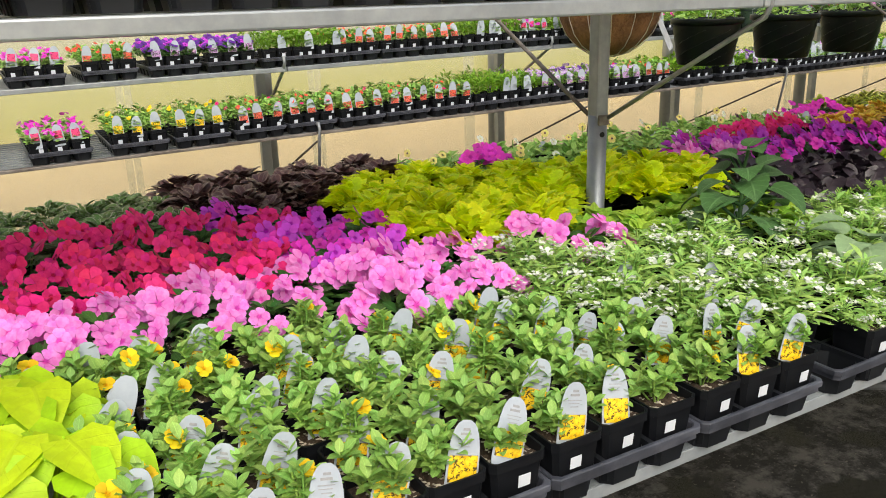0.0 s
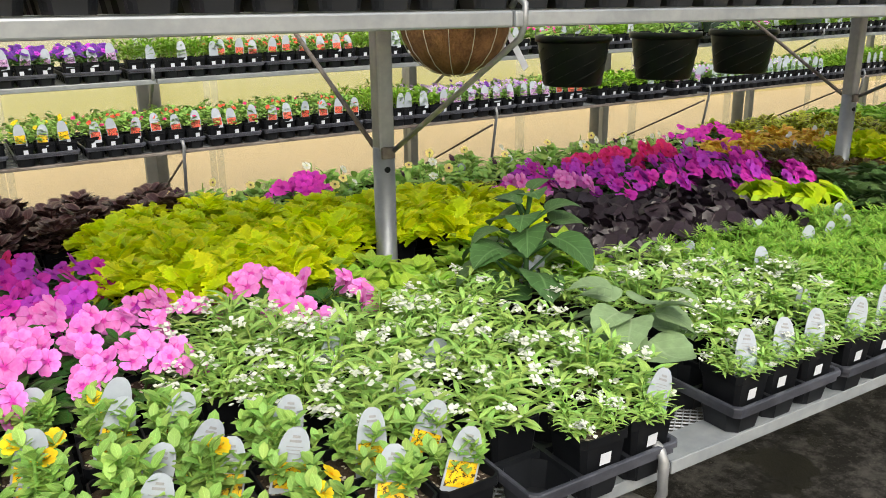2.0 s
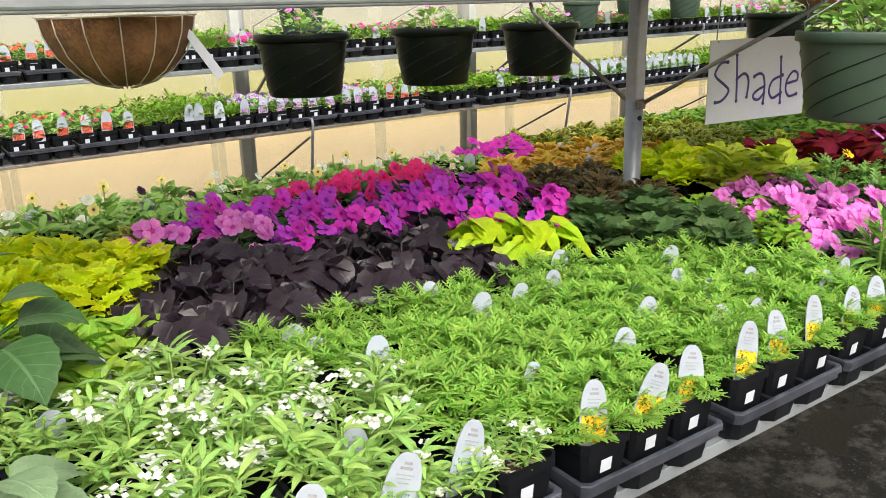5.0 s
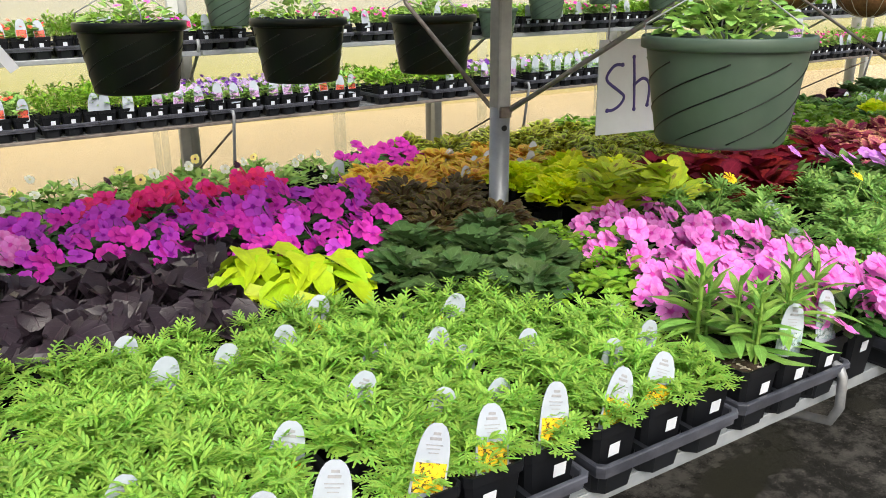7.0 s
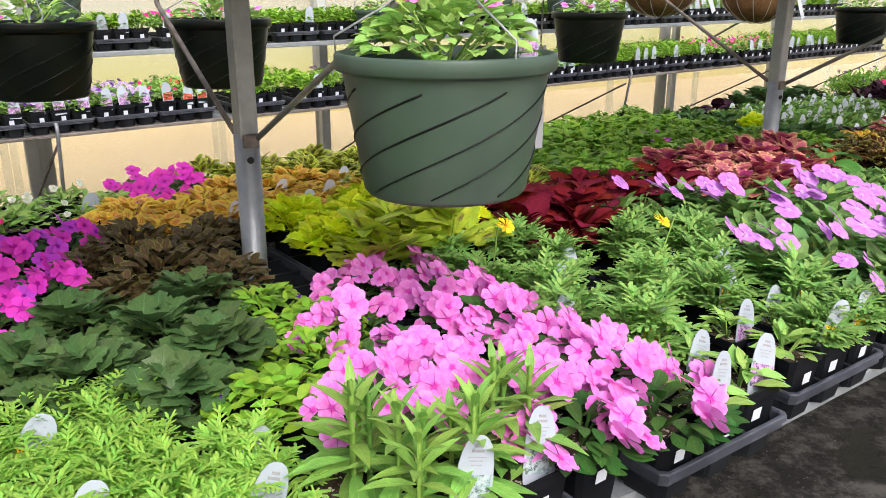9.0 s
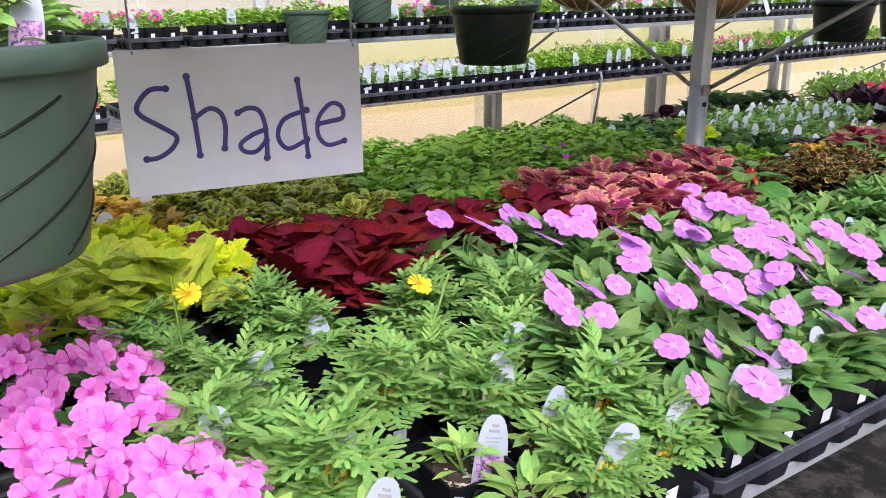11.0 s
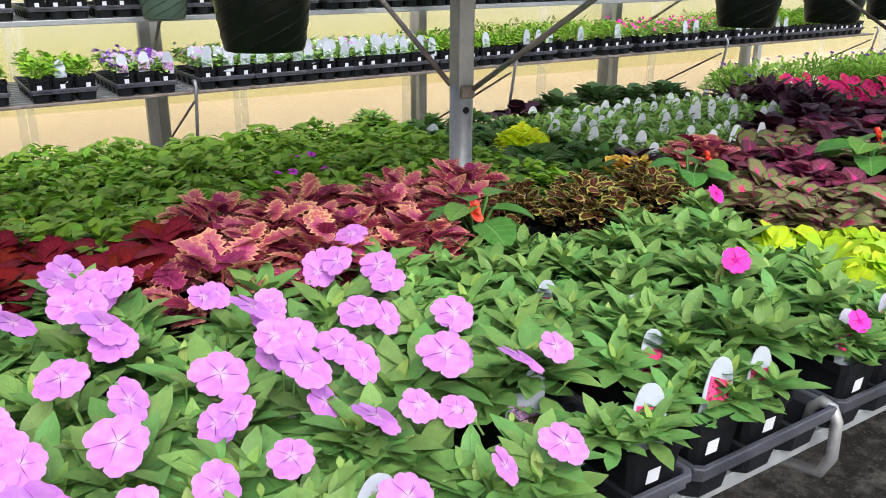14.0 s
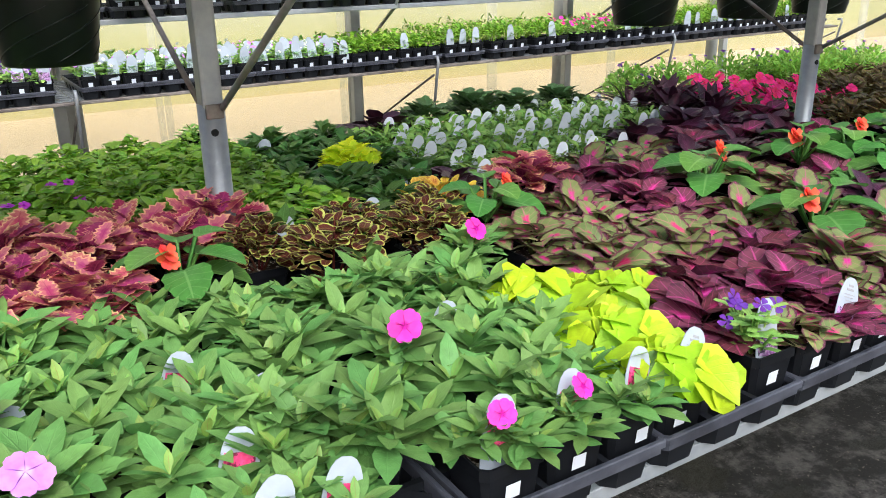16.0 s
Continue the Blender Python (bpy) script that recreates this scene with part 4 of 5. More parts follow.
species("blue_lobelia", "lobelia", "airy light green lobelia with tiny blue flowers " + T, "potted plant", lambda a, b: (mound(a, 0.095, 0.2, 210, 0.024, 0.010, "spoon", 0.4, (1.2, 0.4), 2, wild=4), blooms(b, 0.08, 0.2, 7, 0.014)), ["feather_leaf"], ["violet_petal"], 3, flat=0.6)
species("daisy", "marguerite_daisy", "cut-leaved marguerite daisy without flowers " + T, "potted plant", m_daisy, ["daisy_leaf"], None, 4, "print_yellow", 0.6, flat=0.65)
species("daisy_flower", "marguerite_daisy", "cut-leaved marguerite daisy with a yellow flower " + T, "potted plant", m_daisy_flower, ["daisy_leaf"], ["yellow_petal"], 3, single_flowers=True, flat=0.6)
species("red_geranium", "petunia", "bright pink-red petunias in bloom " + T, "potted plant", lambda a, b: m_impatiens(a, b, 12, (0, 1)), ["deep_green_leaf"], ["coral_petal", "red_petal"], 3)

# ---- pots, tags, trays ----
PW, PH = 0.082, 0.092


def pot_mesh(w=PW, h=PH):
    """A square tapered pot with a rim and a hollow top; its base is at z = 0."""
    bm = bmesh.new()

    def ring(s, z, c=0.18):
        k = s * c
        pts = [(s - k, -s), (s, -s + k), (s, s - k), (s - k, s), (-s + k, s), (-s, s - k), (-s, -s + k), (-s + k, -s)]
        return [bm.verts.new((x, y, z)) for x, y in pts]

    a = w / 2
    rings = [ring(a * 0.74, 0.0), ring(a * 0.93, h - 0.014), ring(a, h - 0.013), ring(a, h), ring(a * 0.93, h), ring(a * 0.9, h - 0.02)]
    for p, q in zip(rings, rings[1:]):
        for i in range(8):
            bm.faces.new((p[i], p[(i + 1) % 8], q[(i + 1) % 8], q[i]))
    bm.faces.new(rings[0][::-1])
    return bm_mesh("pot", bm, ["black_plastic"])


def soil_mesh(w=PW, z=PH - 0.013):
    bm = bmesh.new()
    bmesh.ops.create_grid(bm, x_segments=5, y_segments=5, size=w / 2 * 0.9, matrix=Matrix.Translation((0, 0, z)))
    for v in bm.verts:
        v.co.z += 0.006 * noise.noise(v.co * 60)
    return bm_mesh("soil", bm, ["soil"])


def tag_mesh(w=0.043, h=0.078, mat="tag_plastic"):
    """A flat plastic stake with a rounded head, tapering to its foot."""
    bm = bmesh.new()
    half = [(0.47, -0.12), (0.5, 0.0), (0.485, 0.42), (0.455, 0.6), (0.405, 0.75), (0.335, 0.86), (0.24, 0.94), (0.11, 0.985)]
    prof = [(-w * x, h * z) for x, z in half] + [(w * x, h * z) for x, z in half[::-1]]
    f = [bm.verts.new((x, -0.0006, z)) for x, z in prof]
    b = [bm.verts.new((x, 0.0006, z)) for x, z in prof]
    bm.faces.new(f)
    bm.faces.new(b[::-1])
    for i in range(len(prof)):
        j = (i + 1) % len(prof)
        bm.faces.new((f[j], f[i], b[i], b[j]))
    return bm_mesh("plant_tag", bm, [mat])


def flat_mesh(name, mat, quads, y=-0.0012):
    """Thin printed fields: (x0, x1, z0, z1) each, facing the front."""
    bm = bmesh.new()
    for x0, x1, z0, z1 in quads:
        add_box(bm, x0, x1, y, y + 0.0005, z0, z1)
    return bm_mesh(name, bm, [mat])


POT, SOIL, TAG, CARD_TAG = pot_mesh(), soil_mesh(), tag_mesh(), tag_mesh(0.038, 0.075, "paper")
PRINTS = {k: flat_mesh("picture", k, [(-0.0185, 0.0185, 0.002, 0.034)]) for k in ("print_yellow", "print_red", "print_purple", "print_pink", "print_green", "print_grey")}
PRINTS["print_pink"] = flat_mesh("picture", "print_pink", [(-0.0155, 0.0155, 0.022, 0.052)])
WORDS = flat_mesh("lettering", "grey_ink", [(-0.007, 0.007, 0.0585, 0.0615), (-0.010, 0.010, 0.0525, 0.0535), (-0.009, 0.007, 0.0485, 0.0495), (-0.006, 0.006, 0.0440, 0.0450), (-0.004, 0.005, 0.064, 0.067)])
STICKER = flat_mesh("price_sticker", "paper", [(-0.009, 0.009, 0.048, 0.066)], 0)


def plant(key, x, y, base=BENCH_Z + 0.006, scale=1.0, turn=None, front=False, tag=None):
    """A potted plant: the pot, with soil, foliage, flowers and tag."""
    sp = SPECIES[key]
    fol, flo = R.choice(sp["meshes"])
    if turn is None:
        turn = R.uniform(-0.5, 0.5) if key.endswith("potato") else R.uniform(0, 6.28)
    top = new("potted_" + sp["thing"], POT)
    top.matrix_basis = pose(x, y, base, 0, 0, R.uniform(-2, 2))
    tagged(top, sp["label"], sp["category"], "potted plants")
    part("soil", SOIL, top)
    grow = Matrix.LocRotScale((0, 0, PH - 0.015), Euler((0, 0, turn)), (scale, scale, scale))
    for me in fol:
        f = part("leaf" if len(fol) > 1 else "foliage", me, top, "", grow)
        if len(fol) == 1:
            tagged(f, kind="stuff")
    if flo:
        # flowers keep facing the aisle
        grow = Matrix.LocRotScale((0, 0, PH - 0.015), Euler((0, 0, R.uniform(-0.5, 0.5))), (scale, scale, scale))
        for me in flo:
            f = part("flower" if me.name.startswith("flower") else "blossom", me, top, "", grow)
            if not me.name.startswith("flower"):
                tagged(f, kind="stuff")
    if front:
        part("price_sticker", STICKER, top, "small white price sticker", Matrix.Translation((R.uniform(-0.01, 0.01), -PW / 2 * 0.745 - 0.0014, 0.0)) @ Matrix.Rotation(0.111, 4, "X"))
    want = tag if tag is not None else (sp["tag"] if R.random() < (0.85 if front else sp["share"]) else None)
    if want:
        dy = -0.023 if front else R.uniform(-0.03, 0.01)
        up = ((0.072 if want == "print_pink" else 0.078) if front else 0.072 if want == "paper" else 0.078 if key == "calibrachoa" else 0.06) + R.uniform(-0.004, 0.006)
        tm = pose(R.uniform(-0.014, 0.014), dy, up, R.uniform(-24, -8), R.uniform(9, 27), R.uniform(-2, -20))
        tg = part("plant_tag", CARD_TAG if want == "paper" else TAG, top, "white plastic plant tag", tm)
        if want in PRINTS:
            part("picture", PRINTS[want], tg)
        if y < 1.12 and want != "print_pink":
            part("lettering", WORDS, tg)
    return top


CX, CY = 0.085, 0.09


def tray_mesh(cols=3, rows=6):
    """A black carrying tray: stepped rim, cross bars and a cup under every pot."""
    bm = bmesh.new()
    w, d = cols * CX + 0.006, rows * CY + 0.012
    loops = []
    for q, z in ((0.0065, 0.033), (0.0035, 0.034), (0.0035, 0.0425), (0.0, 0.0435), (0.0, 0.051), (0.0015, 0.0525), (0.006, 0.0525), (0.0075, 0.050), (0.0075, 0.036)):
        k = 0.008
        pts = ((q + k, q), (w - q - k, q), (w - q, q + k), (w - q, d - q - k), (w - q - k, d - q), (q + k, d - q), (q, d - q - k), (q, q + k))
        loops.append([bm.verts.new((x, y, z)) for x, y in pts])
    for p, q in zip(loops, loops[1:] + loops[:1]):
        for i in range(8):
            bm.faces.new((p[i], p[(i + 1) % 8], q[(i + 1) % 8], q[i]))
    rim = bm_mesh("carry_tray", bm, ["tray_plastic"])
    bm = bmesh.new()
    for i in range(1, cols):
        x = 0.003 + CX * i
        add_box(bm, x - 0.004, x + 0.004, 0.007, d - 0.007, 0.036, 0.048)
    for j in range(1, rows):
        y = 0.006 + CY * j
        add_box(bm, 0.007, w - 0.007, y - 0.004, y + 0.004, 0.036, 0.047)
    for i in range(cols):
        for j in range(rows):
            x, y = 0.003 + CX * (i + 0.5), 0.006 + CY * (j + 0.5)
            lo, hi = [], []
            for sx, sy in ((-0.6, -1), (0.6, -1), (1, -0.6), (1, 0.6), (0.6, 1), (-0.6, 1), (-1, 0.6), (-1, -0.6)):
                lo.append(bm.verts.new((x + sx * CX * 0.38, y + sy * CY * 0.38, 0.0)))
                hi.append(bm.verts.new((x + sx * CX * 0.455, y + sy * CY * 0.455, 0.04)))
            for k in range(8):
                bm.faces.new((lo[k], lo[(k + 1) % 8], hi[(k + 1) % 8], hi[k]))
            bm.faces.new(lo[::-1])
    return rim, bm_mesh("cell_insert", bm, ["cup_plastic"])


TRAY, CUPS = tray_mesh()
TW, TD = 0.265, 0.556


def tray(x, y, z, lean=0.0):
    t = new("carry_tray", TRAY)
    tagged(part("cell_insert", CUPS, t), kind="stuff")
    t.matrix_basis = pose(x, y, z, 0, 0, lean)
    return tagged(t, "black plastic carrying tray with square cells on a rack", "plant tray", "carrying trays")


# ---- the bench, tray by tray ----
TX0, TY0 = -0.62, 0.838
ROWS = [TY0 + k * TD for k in range(3)]
# the trays along the aisle, by their middles, stand apart by eye; some hang over the rail
AISLE = [-0.536 + 0.262 * k for k in range(7)] + [1.335, 1.73, 1.995, 2.275, 2.562, 2.835, 3.105, 3.48, 3.79, 4.066, 4.313, 4.563, 4.825, 5.09, 5.34, 5.59] + [5.855 + 0.265 * k for k in range(9)]
SET_BACK = {1.73: 0.016, 1.995: 0.014, 3.48: -0.024, 3.79: -0.006}
NT = 33
STAND = [(c - 0.1305, TY0 + SET_BACK.get(c, 0.0), 0) for c in AISLE]
STAND += [(TX0 + i * TW, ROWS[k], k) for i in range(NT) for k in (1, 2)]
CELLS = []
for i, (x, y, k) in enumerate(STAND):
    tray(x, y + R.uniform(-0.003, 0.003), BENCH_Z, R.uniform(-0.5, 0.5))
    col = i if k == 0 else (i - len(AISLE)) // 2
    CELLS += [(col * 3 + c, k * 6 + r, x + 0.003 + CX * (c + 0.5), y + 0.006 + CY * (r + 0.5)) for c in range(3) for r in range(6)]


def inside(poly, x, y):
    c, n = False, len(poly)
    for i in range(n):
        (ax, ay), (bx, by) = poly[i], poly[i - 1]
        if (ay > y) != (by > y) and x < (bx - ax) * (y - ay) / (by - ay) + ax:
            c = not c
    return c


used = set()


def zone(key, poly, every="all", scale=1.0, lift=0.0, spread=0.012):
    """Fills the cells inside an outline with plants of one kind."""
    if len(poly) == 2:
        (a, b), (c, d) = poly
        poly = [(a, b), (c, b), (c, d), (a, d)]
    for ci, ri, x, y in CELLS:
        if (ci, ri) in used or ri == 0 or not inside(poly, x, y):
            continue
        if every == "alt" and (ci + ri) % 2:
            used.add((ci, ri))
            continue
        if every == "quarter" and (ci % 2 or ri % 2):
            used.add((ci, ri))
            continue
        used.add((ci, ri))
        plant(R.choice(key.split("+")), x + R.uniform(-spread, spread), y + R.uniform(-spread, spread), BENCH_Z + 0.006 + lift, scale * R.uniform(0.9, 1.1), None, key == "daisy" and y < 1.3)


def single(key, x, y, scale=1.0, clear=0.1, turn=None, tag=None):
    """One plant by itself, in the cells round it."""
    for ci, ri, cx, cy in CELLS:
        if math.hypot(cx - x, cy - y) < clear:
            used.add((ci, ri))
    plant(key, x, y, BENCH_Z + 0.006, scale, turn, False, tag)


single("basil", 1.60, 1.38, 1.3, 0.07)
single("silver", 1.57, 1.05, 1.2, 0.10, None, "")
single("begonia_orange", 4.85, 1.48, 1.0, 0.08)
single("begonia_orange", 5.43, 1.50, 1.0, 0.08)
single("begonia_orange", 5.93, 1.40, 1.1, 0.08)
single("begonia_orange", 5.86, 1.10, 1.1, 0.10)
single("begonia_orange", 6.75, 1.45, 1.1, 0.10)
single("lime_coleus", 5.42, 2.07, 0.85, 0.10)
single("salmon_coleus", 5.65, 1.66, 1.0, 0.10)
single("salmon_coleus", 4.96, 1.68, 1.15, 0.08)
single("amber_coleus", 5.42, 1.66, 1.2, 0.07)
single("daisy_flower", 3.52, 1.34, 1.0, 0.06)
single("daisy_flower", 3.80, 1.20, 1.0, 0.06)
plant("tagged_green", 5.165, 2.47, BENCH_Z + 0.05, 0.8)

# no pots stand right before the posts
for ci, ri, cx, cy in CELLS:
    if any(abs(cx - px) < 0.075 for px in POSTS) and 1.6 < cy < 1.8:
        used.add((ci, ri))

# the row of pots along the aisle
for key, xs, size in (
    ("lime_potato", (-0.45, -0.27, -0.1, 0.08), 1.2),
    ("calibrachoa", (0.165, 0.25, 0.335, 0.427, 0.512, 0.597, 0.689, 0.774, 0.859, 0.949, 1.036, 1.123), 0.95),
    ("alyssum", (1.335, 1.422, 1.648, 1.73, 1.812, 1.912, 1.995, 2.08), 0.62),
    ("marigold", (2.19, 2.275, 2.36, 2.475, 2.562, 2.648, 2.748, 2.835, 2.922), 0.85),
    ("penta", (3.02, 3.105, 3.188), 0.95),
    ("pink_impatiens", (3.278, 3.39), 1.08),
    ("small_penta", (3.48, 3.566, 3.705), 1.0),
    ("daisy", (3.79, 3.876), 0.9),
    ("lavender_guinea", (3.985, 4.07, 4.15, 4.232, 4.314, 4.48), 0.85),
    ("pink_guinea", (4.646, 4.743, 4.826, 5.005, 5.09, 5.174), 0.75),
    ("lime_potato", (5.256,), 0.85),
    ("fan_flower", (5.424,), 1.0),
    ("jewel_green", (5.507, 5.676), 0.7),
    ("jewel", (5.59, 5.77, 5.94), 0.75),
    ("deep_green", (6.12, 6.3, 6.5, 6.7, 6.9), 0.9),
):
    for x in xs:
        dy = max((v for c, v in SET_BACK.items() if abs(c - x) < 0.13), default=0.0, key=abs)
        plant(key, x + R.uniform(-0.003, 0.003), TY0 + 0.006 + CY / 2 + dy + R.uniform(-0.003, 0.003), BENCH_Z + 0.006, size * R.uniform(0.92, 1.08), None, True, None if key != "pink_impatiens" else "")

# aisle side
zone("lime_potato", ((-0.7, 0.8), (0.13, 1.26)), "alt", 1.25)
zone("calibrachoa", [(0.0, 0.8), (1.22, 0.8), (1.22, 0.98), (1.02, 1.02), (0.92, 1.2), (0.72, 1.32), (0.3, 1.36), (0.0, 1.36)], "all", 1.05)
zone("alyssum", [(1.0, 0.8), (1.5, 0.8), (1.5, 1.3), (1.42, 1.42), (1.0, 1.46), (0.86, 1.34), (0.9, 1.16)], "alt", 1.0)
zone("alyssum", [(1.62, 0.8), (2.06, 0.8), (2.0, 1.24), (1.8, 1.36), (1.62, 1.3)], "alt", 1.0)
zone("marigold", [(1.9, 0.8), (2.98, 0.8), (2.95, 1.08), (2.86, 1.24), (2.7, 1.32), (2.45, 1.36), (1.98, 1.4), (1.9, 1.3)], "all", 1.08)
zone("penta", [(2.94, 0.8), (3.14, 0.8), (3.1, 1.04), (2.98, 1.1)], "alt", 1.1)
zone("pink_impatiens", [(3.14, 0.8), (3.4, 0.8), (3.42, 1.1), (3.46, 1.48), (3.25, 1.48), (3.13, 1.15), (3.08, 1.02)], "all", 0.95)
zone("small_penta", ((3.38, 0.8), (3.82, 1.02)), "all", 0.9)
zone("daisy", [(3.4, 1.0), (3.92, 0.8), (3.95, 1.1), (4.02, 1.4), (3.6, 1.5), (3.44, 1.46)], "alt", 1.15)
zone("lavender_guinea", [(3.9, 0.8), (4.56, 0.8), (4.6, 1.2), (4.72, 1.4), (4.0, 1.47)], "alt", 1.0)
zone("pink_guinea", [(4.5, 0.8), (5.2, 0.8), (5.2, 1.0), (5.22, 1.2), (5.38, 1.42), (4.72, 1.44), (4.5, 1.2)], "alt", 1.0)
zone("lime_potato", ((5.18, 0.8), (5.4, 1.16)), "alt", 0.95)
zone("jewel_green+jewel+jewel_green", ((5.36, 0.8), (6.1, 1.56)), "alt", 1.0)
zone("jewel_green+deep_green+begonia_orange+purple_jewel+jewel", ((6.1, 0.8), (7.1, 1.6)), "alt", 1.0)
# middle
zone("pink_impatiens", [(-0.7, 1.33), (0.5, 1.28), (0.86, 1.24), (1.24, 1.42), (1.2, 1.56), (0.7, 1.6), (0.5, 1.56), (-0.7, 1.66)], "alt", 1.05)
zone("red_impatiens", [(-0.7, 1.6), (0.55, 1.5), (0.6, 1.75), (0.72, 1.95), (0.5, 2.15), (-0.7, 2.12)], "alt", 1.0)
zone("purple_impatiens", [(0.55, 1.5), (0.98, 1.55), (0.9, 1.72), (0.8, 1.95), (0.72, 2.12), (0.55, 2.1), (0.72, 1.95), (0.6, 1.75)], "alt", 1.0)
zone("yellow_green", [(1.18, 1.4), (1.7, 1.3), (1.9, 1.4), (1.8, 1.6), (1.6, 1.7), (1.3, 1.68), (1.18, 1.6)], "all", 0.85)
zone("lime_coleus", [(0.9, 1.6), (1.82, 1.58), (1.92, 1.72), (1.88, 1.95), (1.45, 2.16), (0.86, 2.25)], "alt", 1.05)
zone("dark_potato", [(1.84, 1.42), (2.46, 1.36), (2.5, 1.62), (2.62, 1.74), (2.1, 1.82), (1.9, 1.72)], "alt", 1.1)
single("lime_potato", 2.62, 1.46, 1.15, 0.07)
single("lime_potato", 2.55, 1.55, 1.15, 0.06)
zone("begonia_dark", [(2.72, 1.25), (3.0, 1.22), (3.1, 1.56), (2.76, 1.62)], "alt", 1.0)
zone("lobelia", [(2.84, 1.05), (3.22, 1.05), (3.3, 1.46), (3.05, 1.5)], "alt", 0.95)
zone("brown_coleus", [(2.84, 1.58), (3.28, 1.56), (3.3, 1.96), (3.04, 1.98)], "alt", 1.0)
zone("patterned_coleus", [(3.24, 1.44), (3.64, 1.44), (3.66, 1.62), (3.3, 1.64)], "alt", 1.2)
zone("lime_coleus", [(3.3, 1.64), (3.72, 1.62), (3.72, 1.96), (3.32, 1.96)], "alt", 0.95)
zone("red_coleus", [(3.6, 1.4), (4.3, 1.44), (4.4, 1.62), (4.2, 1.74), (3.72, 1.82)], "alt", 1.0)
zone("salmon_coleus", [(4.26, 1.44), (4.98, 1.44), (4.98, 1.7), (4.6, 1.76), (4.3, 1.72)], "alt", 1.05)
zone("pink_impatiens", ((1.96, 1.72), (2.2, 2.0)), "alt", 1.0)
zone("purple_impatiens", [(2.0, 1.74), (2.86, 1.56), (3.04, 1.98), (2.86, 2.08), (2.1, 2.1)], "alt", 1.0)
zone("mosaic_coleus", ((4.98, 1.4), (5.36, 1.62)), "alt", 1.0)
zone("jewel+jewel_green+purple_jewel+jewel_green", ((5.4, 1.48), (6.06, 1.72)), "alt", 1.0)
zone("purple_jewel+purple_jewel+jewel", [(6.0, 1.46), (6.6, 1.4), (6.9, 1.9), (6.1, 1.9)], "alt", 1.1)
# far side
zone("variegated", [(-0.7, 2.1), (0.55, 2.1), (0.5, 2.5), (-0.7, 2.5)], "alt", 1.1)
zone("heuchera", [(0.5, 2.1), (0.9, 2.1), (1.12, 2.26), (1.1, 2.5), (0.4, 2.5)], "alt", 1.1)
zone("magenta_impatiens", ((1.38, 2.2), (1.58, 2.4)), "alt", 1.05)
zone("pansy", ((1.08, 2.1), (1.36, 2.5)), "alt", 1.2)
zone("olive_coleus", ((1.5, 1.98), (2.04, 2.16)), "alt", 0.75)
zone("white_pansy+pansy", ((1.36, 2.1), (2.3, 2.5)), "alt", 1.3)
zone("pink_impatiens", ((1.98, 1.94), (2.2, 2.12)), "alt", 0.8)
zone("red_impatiens", ((2.36, 1.98), (2.8, 2.24)), "alt", 1.0)
zone("pansy+white_pansy", ((2.2, 2.1), (2.92, 2.5)), "alt", 1.3)
zone("white_pansy", ((2.9, 2.2), (3.16, 2.5)), "alt", 0.9)
zone("magenta_impatiens", ((3.1, 2.2), (3.36, 2.5)), "alt", 0.9)
zone("amber_coleus", ((3.04, 1.96), (3.75, 2.34)), "alt", 1.1)
zone("olive_coleus", ((3.36, 2.3), (4.1, 2.5)), "alt", 1.1)
zone("olive_coleus", [(3.7, 1.78), (4.12, 1.72), (4.16, 2.34), (3.7, 2.34)], "alt", 1.05)
zone("mint_violet", ((4.6, 1.88), (4.8, 2.08)), "alt", 1.2)
zone("mint", ((4.1, 1.7), (5.2, 2.5)), "alt", 1.15)
zone("deep_green", ((5.0, 1.6), (5.56, 2.0)), "alt", 1.05)
zone("tagged_green", ((5.55, 1.78), (6.5, 2.4)), "all", 0.95)
zone("deep_green", ((5.2, 2.0), (5.62, 2.5)), "alt", 0.9)
zone("begonia_dark+purple_jewel", ((5.62, 2.36), (6.5, 2.5)), "alt", 1.2)
zone("strap", ((6.4, 1.86), (6.8, 2.3)), "alt", 1.0)
zone("red_geranium", ((6.7, 1.86), (7.3, 2.4)), "alt", 1.0)
zone("blue_lobelia", ((6.6, 2.2), (8.1, 2.5)), "alt", 1.1)
zone("brown_coleus", ((6.9, 1.4), (8.1, 2.5)), "alt", 1.1)

# ---- trays on the wall rack ----
def seedlings(name, leaves, flowers, n, slots, h=0.085, size=0.026, lf=0.029, lw=0.016, count=74):
    """The growth of a whole tray of eighteen small pots."""
    out = []
    for _ in range(2):
        a, b = Plant(), Plant()
        for i in range(3):
            for j in range(6):
                p, q = Plant(), Plant()
                mound(p, 0.046, h * R.uniform(0.7, 1.1), count if j < 3 else count // 2, lf, lw, "spoon", 0.5, (1.0, 0.4), 1, wild=4)
                if n:
                    blooms(q, 0.045, h * 1.05, n if j < 4 else n // 2, size, slots, 5, 0.5, 1.0)
                o = Vector((0.003 + CX * (i + 0.5), 0.006 + CY * (j + 0.5), 0.08))
                for src, dst in ((p, a), (q, b)):
                    k = len(dst.v)
                    dst.v += [v + o for v in src.v]
                    dst.uv += src.uv
                    dst.f += [tuple(x + k for x in f) for f in src.f]
                    dst.s += src.s
        out.append((a.mesh("foliage", leaves), b.mesh("blossom", flowers) if b.f else None))
    return out


